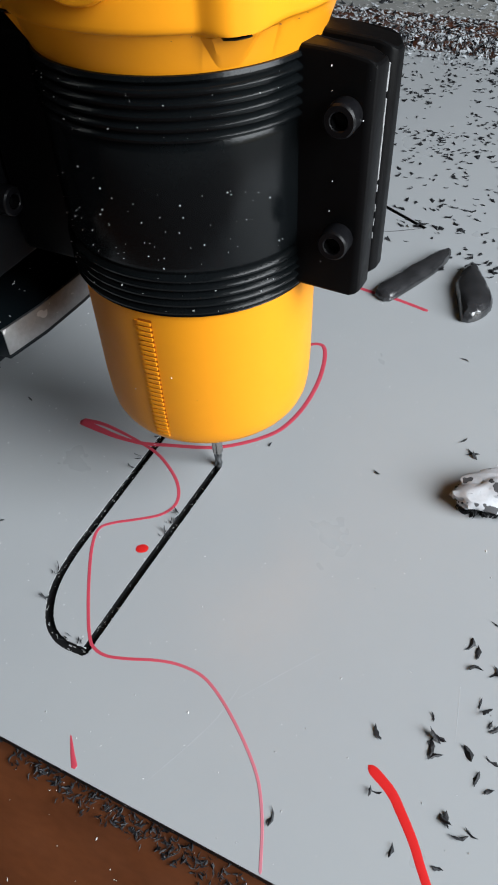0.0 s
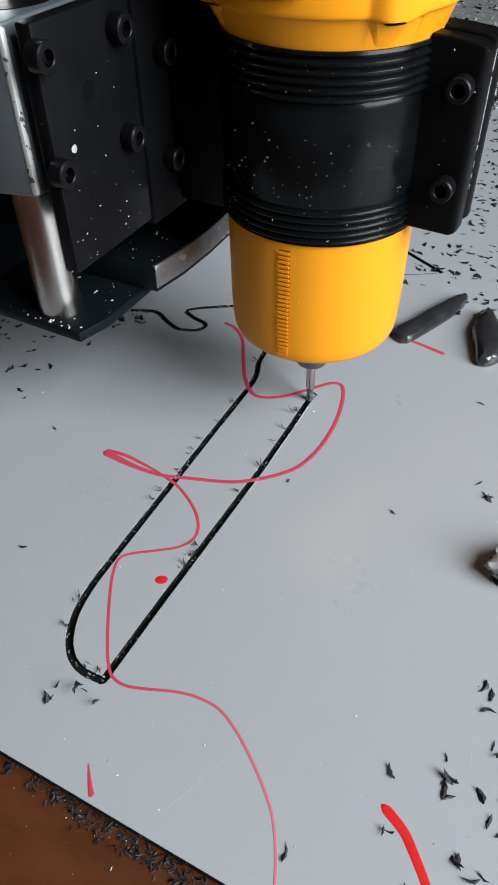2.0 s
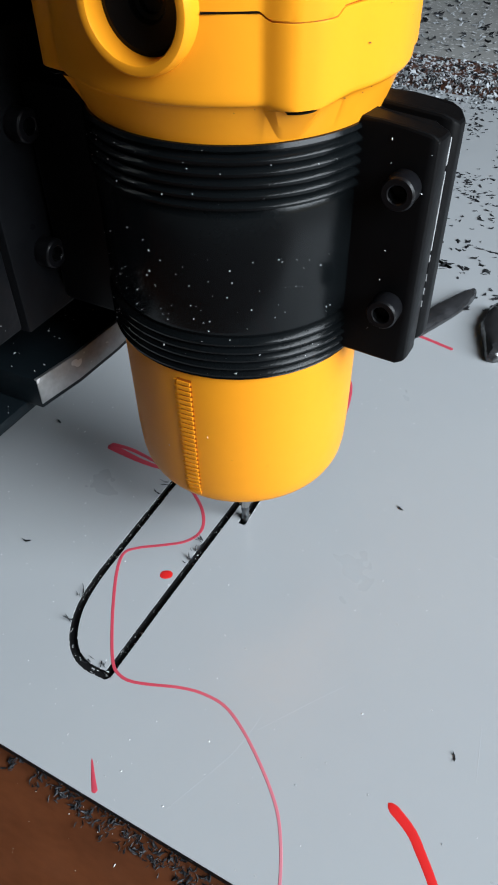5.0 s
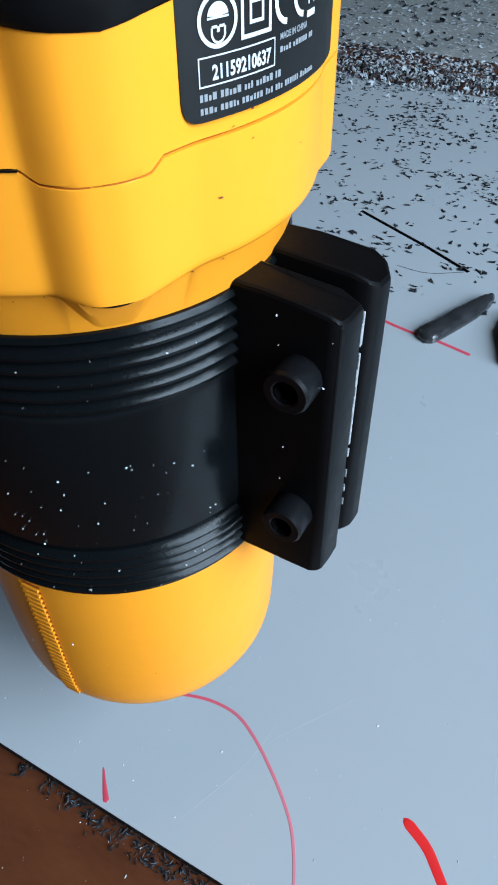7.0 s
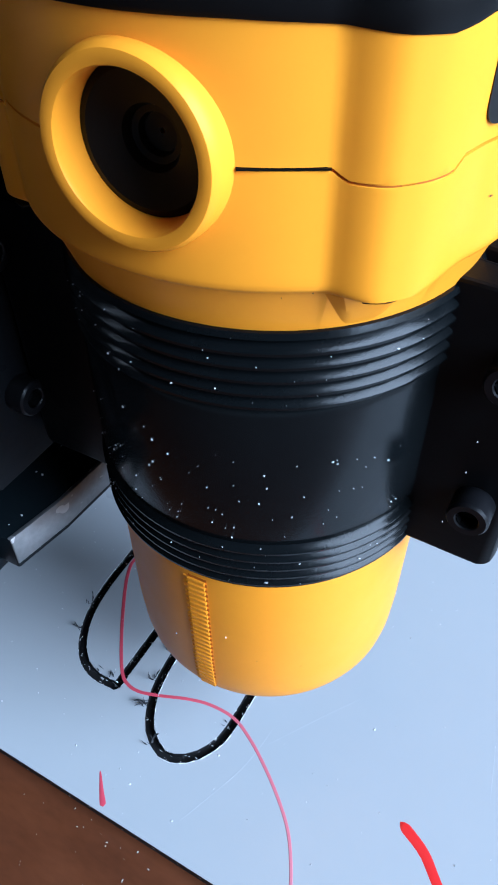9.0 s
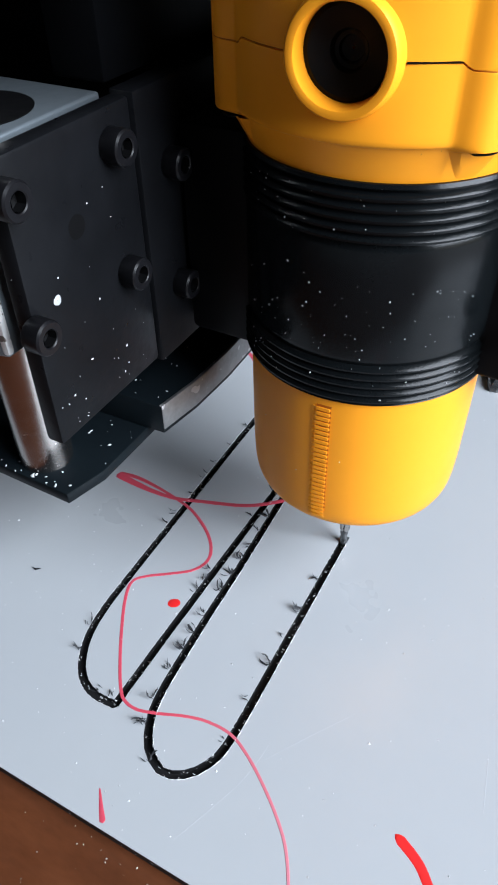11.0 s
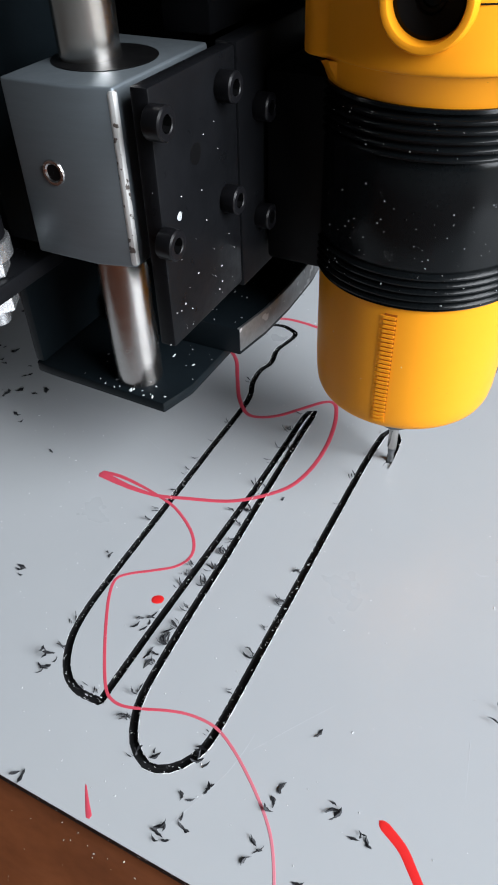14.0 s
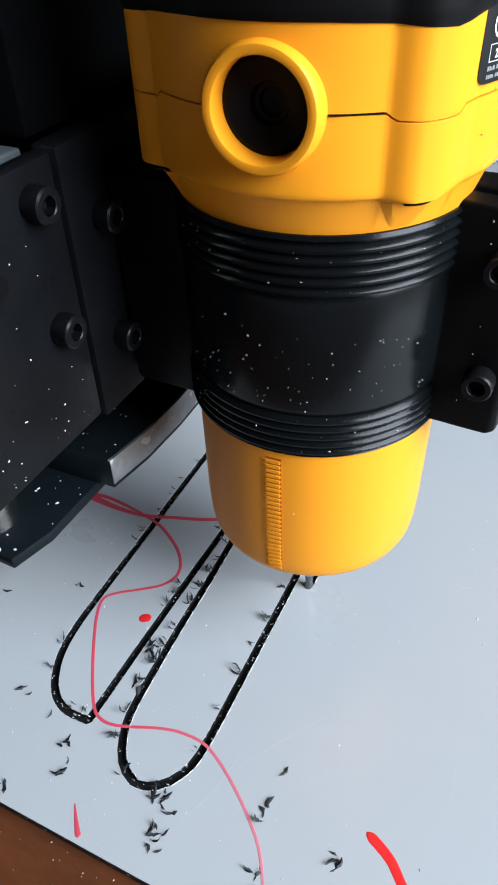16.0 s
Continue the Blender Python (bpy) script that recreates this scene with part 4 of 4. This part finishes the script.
RIGHT = [(59, 111), (85, 142), (89, 137), (92, 135), (109, 54), (112, 52), (113, 46), (105, 26), (106, 21), (109, 21), (107, 17), (109, 15),
         (117, 36), (120, 32), (122, 30), (117, 20), (121, 14), (125, 12), (116, 0), (120, -2), (123, 0), (117, -12), (105, -13), (96, -1),
         (73, -19), (92, 15), (73, 192), (115, 64), (119, 46), (124, 21)]
# x and y soon after they fall, the same a second later, how many slivers cling together
LATE = [(-25, 3, 1, -17, 3), (-26, 0, -14, -4, 1), (39, -24, 37, -19, 7), (40, -12, 39, -23, 2), (61, -5, 61, -4, 2), (64, 1, 64, 1, 1), (80, 1, 87, -7, 3),
        (65, -18, 69, -19, 4), (78, -19, 90, -24, 2), (67, 21, 64, 11, 1), (89, 0, 115, -12, 4), (25, -7, 35, -10, 2), (42, -8, 29, -13, 2), (-3, 32, 5, 33, 6),
        (7, 31, 5, 33, 4), (5, 23, 6, 20, 5), (39, 0, 33, -9, 5), (-8, -32, -11, -30, 2), (112, 49, 140, 52, 2), (-29, 2, -2, -10, 3), (-61, 31, -28, -1, 2), (-34, 51, -36, 44, 2)]
# x and y of the shavings that fall at the tip of the first cut, and their slivers
EARLY = [(-14, -12, 4), (-5, -4, 5), (4, -6, 6), (-3, -18, 4), (27, -17, 2), (42, -3, 2), (44, 35, 2), (82, 13, 3), (69, -8, 2), (80, -14, 4), (4, -25, 1)]
STAY = [(-93, 90), (-120, 101), (-61, 31), (15, 108)]
EDGE = [(-12, -34.5), (0, -34.6), (7, -35.4), (13, -34.8), (18, -35.4), (23, -36), (28, -35.2), (32, -36.4), (37, -35.6), (41, -37), (45, -36.2), (49, -35.4), (53, -37.2), (57, -36), (62, -38), (67, -36.5), (72, -37)]
MOVED = []


def loose():
    rng = random.Random(31)
    for k, (x, y) in enumerate(RIGHT):
        ob = scrap("shaving", "small black curled plastic shaving on the sheet", 100 + k, 1 + (k % 5 == 3), 1.0, (3.0, 5.5), "black shavings lying on the sheet")
        t = rng.uniform(3.3, 4.6) if k % 7 else rng.uniform(6.0, 6.6)
        home, gone = pose(x * MM, y * MM, 0, 0, 0, 0), pose(rng.uniform(210, 330) * MM, (y + rng.uniform(-10, 40)) * MM, 0, 0, 0, rng.uniform(-80, 80))
        MOVED.append((ob, [(0.0, home), (t, home), (t + 0.5, gone), (16.0, gone)]))
    for k, (x, y, x2, y2, n) in enumerate(LATE):
        ob = scrap("shaving", "black curled plastic shaving fallen beside the cuts", 200 + k, n, 1.3 + 0.15 * n, (2.6, 5.2) if n > 1 else (3.5, 5.0), "black shavings fallen beside the cuts")
        t, t2 = 13.25 + 0.55 * rng.random(), 14.75 + 0.4 * rng.random()
        wait = pose(rng.uniform(240, 320) * MM, rng.uniform(0, 120) * MM, 0, 0, 0, rng.uniform(-60, 60))
        fly = pose((x + 45) * MM, (y + 15) * MM, 9 * MM, 20, 30, 30)
        home, later = pose(x * MM, y * MM, 0), pose(x2 * MM, y2 * MM, 0, 0, 0, 8 * math.hypot(x2 - x, y2 - y) % 80)
        MOVED.append((ob, [(0.0, wait), (t, wait), (t + 0.12, fly), (t + 0.25, home), (t2, home), (t2 + 0.3, later), (16.0, later)]))
    for k, (x, y, n) in enumerate(EARLY):
        ob = scrap("shaving", "black curled plastic shaving fallen beside the cuts", 250 + k, n, 1.2 + 0.15 * n, (2.4, 4.8), "black shavings fallen beside the cuts")
        t = 1.70 + 0.09 * k
        wait, home = pose((x - 20) * MM, (y - 190) * MM, -4.3 * MM, 0, 0, 50), pose(x * MM, y * MM, 0)
        fly, gone = pose((x + 4) * MM, (y - 40) * MM, 9 * MM, 20, 30, 30), pose((x + 230) * MM, (y + 40) * MM, 0, 0, 0, -60)
        MOVED.append((ob, [(0.0, wait), (t, wait), (t + 0.14, fly), (t + 0.26, home), (4.2, home), (4.9, gone), (16.0, gone)]))
    for k, (x, y) in enumerate(STAY):
        ob = scrap("shaving", "small black plastic shaving on the sheet", 300 + k, 1, 0, (2.5, 4), "black shavings lying on the sheet")
        ob.location = (x * MM, y * MM, 0)
    for k, (x, y) in enumerate(EDGE):
        ob = scrap("shaving_clump", "tangled clump of black shavings along the sheet's edge", 400 + k, 18 + k % 5, 1.7, (1.0, 3.0), "clumps of shavings on the brown board")
        home, gone = pose(x * MM, y * MM, -4.35 * MM), pose((x - 40) * MM, (y - 150 - 5 * k) * MM, -4.35 * MM, 0, 0, 70)
        t = 7.6 + 0.04 * k
        MOVED.append((ob, [(0.0, home), (t, home), (t + 0.4, gone), (16.0, gone)]))


def clinging():
    """Shavings that stand at the lips of the cuts; those of cuts still to come lie in the core until the cutter has passed."""
    rng = random.Random(41)
    old = spline(DONE, 2.0)
    old_left, old_right = sides(old, HALF - 0.1)
    for k in (45, 62, 74, 86, 95, 104, 112, 119, 126, 131, 136, 140, 143, 146):
        if k < len(old):
            p = old_right[k]
            ob = tuft("thin black shavings clinging to the lip of the cut", 500 + k, 2 + k % 2, (2.0, 4.0))
            ob.matrix_world = pose(p.x * MM, p.y * MM, 0.1 * MM, 0, 0, rng.uniform(130, 230))
    for k, (x, y) in enumerate(((-1.6, 50), (-1.7, 56), (-1.5, 61), (-4.5, 1.2), (-8.5, 1.0), (-23.4, 10), (-27.6, 20))):
        ob = tuft("thin black shavings clinging to the lip of the cut", 600 + k, 4, (2.6, 5.0))
        ob.matrix_world = pose(x * MM, y * MM, 0.1 * MM, 0, 0, rng.uniform(110, 200))
    lip, other = sides(LIVE, HALF - 0.1)
    k = 1
    while k < len(LIVE) - 2:
        t = LIVE_T[k]
        if t > 13.4:
            break
        near_c = 2.3 < t < 7.2
        west = min((lip[k], other[k]), key=lambda p: p.x)
        heavy = 5.0 < t < 7.6 or rng.random() < 0.12
        ob = tuft("thin black shavings standing at the lip of the cut", 700 + k, rng.choice((4, 5, 8)) if heavy else rng.choice((1, 2, 2, 4)), (2.6, 5.4) if heavy else (2.2, 4.6))
        turn = rng.uniform(125, 215)
        up, under = pose(west.x * MM, west.y * MM, 0.1 * MM, 0, 0, turn), pose(west.x * MM, west.y * MM, -9.0 * MM, 0, 0, turn)
        a = min(15.8, t + 0.10)
        MOVED.append((ob, [(0.0, under), (a, under), (a + 0.1, up), (16.0, up)]))
        k += rng.choice((2, 2, 3) if near_c else (3, 4, 6))


def burrs():
    """Pale ragged slivers left in the lips of the cuts, below the sheet's face."""
    rng = random.Random(51)
    bm = bmesh.new()
    # Newer cuts get most slivers on the +x lip, again for its lit edge.
    for line, east, proud, share in ((spline(DONE, 2.0), 0.3, 0.10, 0.5), (even(STUB, 2.0), 0.8, 0.06, 0.2), (LIVE, 0.9, 0.0, 0.65)):
        left, right = sides(line, HALF - 0.08 + proud)
        for k in range(len(line) - 1):
            pair = sorted((left, right), key=lambda q: q[k].x)
            for rep_ in range(5):
                if rng.random() > share:
                    continue
                inside = rng.random() < 0.22
                lane = pair[1] if rng.random() < east else pair[0]
                d = lane[k + 1] - lane[k]
                p = lane[k] + d * rng.random()
                z = rng.uniform(-0.26, -0.15) + proud
                if inside:
                    p, z = p + (line[k] - lane[k]) * rng.uniform(0.2, 1.0), rng.uniform(-0.7, -0.2)
                L, w = rng.uniform(0.2, 1.0), rng.uniform(0.06, 0.16)
                m = Matrix.Translation((p.x * MM, p.y * MM, z * MM)) @ pose(0, 0, 0, rng.uniform(-25, 25), 0, math.degrees(math.atan2(d.y, d.x)) + rng.uniform(-14, 14) * (1 + 3 * inside))
                v = [bm.verts.new(m @ (Vector(c) * MM)) for c in ((-L / 2, -w, 0), (L / 2, -w, 0), (L / 2, w, 0.03), (-L / 2, w, 0.03), (0, 0, 0.14))]
                for a, b in ((0, 1), (1, 2), (2, 3), (3, 0)):
                    bm.faces.new((v[a], v[b], v[4]))
    tagged(part("cut_burr", bm, PALE, SHEET, "pale ragged slivers in the cut", smooth=False), kind="stuff")


burrs()
loose()
clinging()


def offcut(name, outline, height, label, ridge, seed):
    """A chunky piece with broken edges: its top is drawn in towards a ridge and is uneven."""
    rng = random.Random(seed)
    bm = bmesh.new()
    outline = spline(list(outline) + [outline[0]], 3.2)[:-1]
    a, b = Vector(ridge[0]), Vector(ridge[1])
    rings = []
    for z, pull in ((0.0, 0.06), (height * 0.2, 0.0), (height * 0.5, 0.04), (height * 0.74, 0.16), (height * 0.92, 0.42), (height, 0.75)):
        ring = []
        for x, y in outline:
            p = Vector((x, y))
            t = max(0, min(1, (p - a).dot(b - a) / (b - a).length_squared))
            q = p + (a + (b - a) * t - p) * pull
            jag = 0.16 if z else 0
            ring.append(bm.verts.new(((q.x + rng.uniform(-jag, jag)) * MM, (q.y + rng.uniform(-jag, jag)) * MM, (z + (rng.uniform(-0.3, 0.3) if z > 2 else 0)) * MM)))
        rings.append(ring)
    n = len(outline)
    for p, q in zip(rings, rings[1:]):
        for k in range(n):
            bm.faces.new((p[k], p[(k + 1) % n], q[(k + 1) % n], q[k]))
    bm.faces.new(rings[0])
    bmesh.ops.triangulate(bm, faces=[bm.faces.new(rings[-1])])
    return tagged(part(name, bm, OFFCUT, None, sharp=28), label, "offcut", "black offcuts on the sheet")


OFFCUT = mat("offcut_underside", (0.014, 0.014, 0.015), 0.2, spread=0.8, scale=120, tone=(0.06, 0.06, 0.065), bump=0.3, bump_scale=260, spec=0.9, rough_var=0.14)
offcut("leaf_offcut", [(19.5, 224), (24.5, 221), (29, 224), (35, 238), (41, 254), (44.5, 268), (44.2, 278), (40, 276), (32, 262), (24, 243), (19, 231)], 5.0,
       "long black leaf-shaped plastic offcut on the sheet", ((25, 230), (41, 270)), 1)
offcut("wedge_offcut", [(54, 246), (55, 262), (58, 268), (66, 256), (74, 242), (75, 232), (70, 222), (64, 220), (60, 230)], 7.0,
       "black wedge-shaped plastic offcut on the sheet", ((60, 258), (67, 230)), 2)


def lump():
    bm = bmesh.new()
    bmesh.ops.create_icosphere(bm, subdivisions=4, radius=1)
    for v in bm.verts:
        n = v.co.normalized()
        k = 1 + 0.26 * noise.noise(n * 1.7) + 0.12 * noise.noise(n * 4.5) + 0.04 * noise.noise(n * 11)
        v.co = Vector((n.x * 17 * k, n.y * 9 * k, 4.8 + n.z * (6.4 if n.z > 0 else 4.6) * min(1.1, k))) * MM
    ob = thing("plastic_crumb", "crumbly white lump fringed with black shavings", "lump")
    part("crumb", bm, CHALK, ob)
    rng = random.Random(5)
    fringe = bmesh.new()
    for k in range(420):
        a = rng.uniform(0, 6.28) if k % 3 else rng.uniform(3.4, 5.6)
        L = rng.uniform(2, 5)
        m = Matrix.Translation((16 * math.cos(a) * MM * rng.uniform(0.8, 1.05), 8.6 * math.sin(a) * MM * rng.uniform(0.8, 1.1), rng.uniform(0.2, 5.6) * MM)) @ Euler((rng.uniform(-1, 1), rng.uniform(-1, 1), rng.uniform(0, 6.28))).to_matrix().to_4x4()
        flake(fringe, m, L, L * 0.35, 1.0, rng)
    tagged(part("fringe", fringe, FLAKE, ob, "black shavings stuck to the lump"), kind="stuff")
    home, gone = pose(114 * MM, 107 * MM, 0.2 * MM, 0, 0, 35), pose(260 * MM, 190 * MM, 0.2 * MM, 0, 0, 70)
    MOVED.append((ob, [(0.0, pose(104 * MM, 117 * MM, 0.2 * MM, 0, 0, 35)), (1.2, home), (3.6, home), (4.6, gone), (16.0, gone)]))


lump()


def motions():
    rows = [(t, pose(x * MM, y * MM, 0)) for t, x, y in TOOL]
    for ob in (ROUTER, CLAMP, CARRIAGE):
        walk(ob, rows)
    for t, ob in STRIPS:
        a = max(0.05, t - 0.07)
        walk(ob, [(0.0, pose(0, 0, 0)), (a, pose(0, 0, 0)), (a + 0.09, pose(0, 0, -3.0 * MM)), (16.0, pose(0, 0, -3.0 * MM))])

    for t, ob in RAISED:
        a = min(15.8, t + 0.03)
        walk(ob, [(0.0, pose(0, 0, -3.0 * MM)), (a, pose(0, 0, -3.0 * MM)), (a + 0.09, pose(0, 0, 0)), (16.0, pose(0, 0, 0))])
    for ob, keyed in MOVED:
        walk(ob, keyed)


motions()
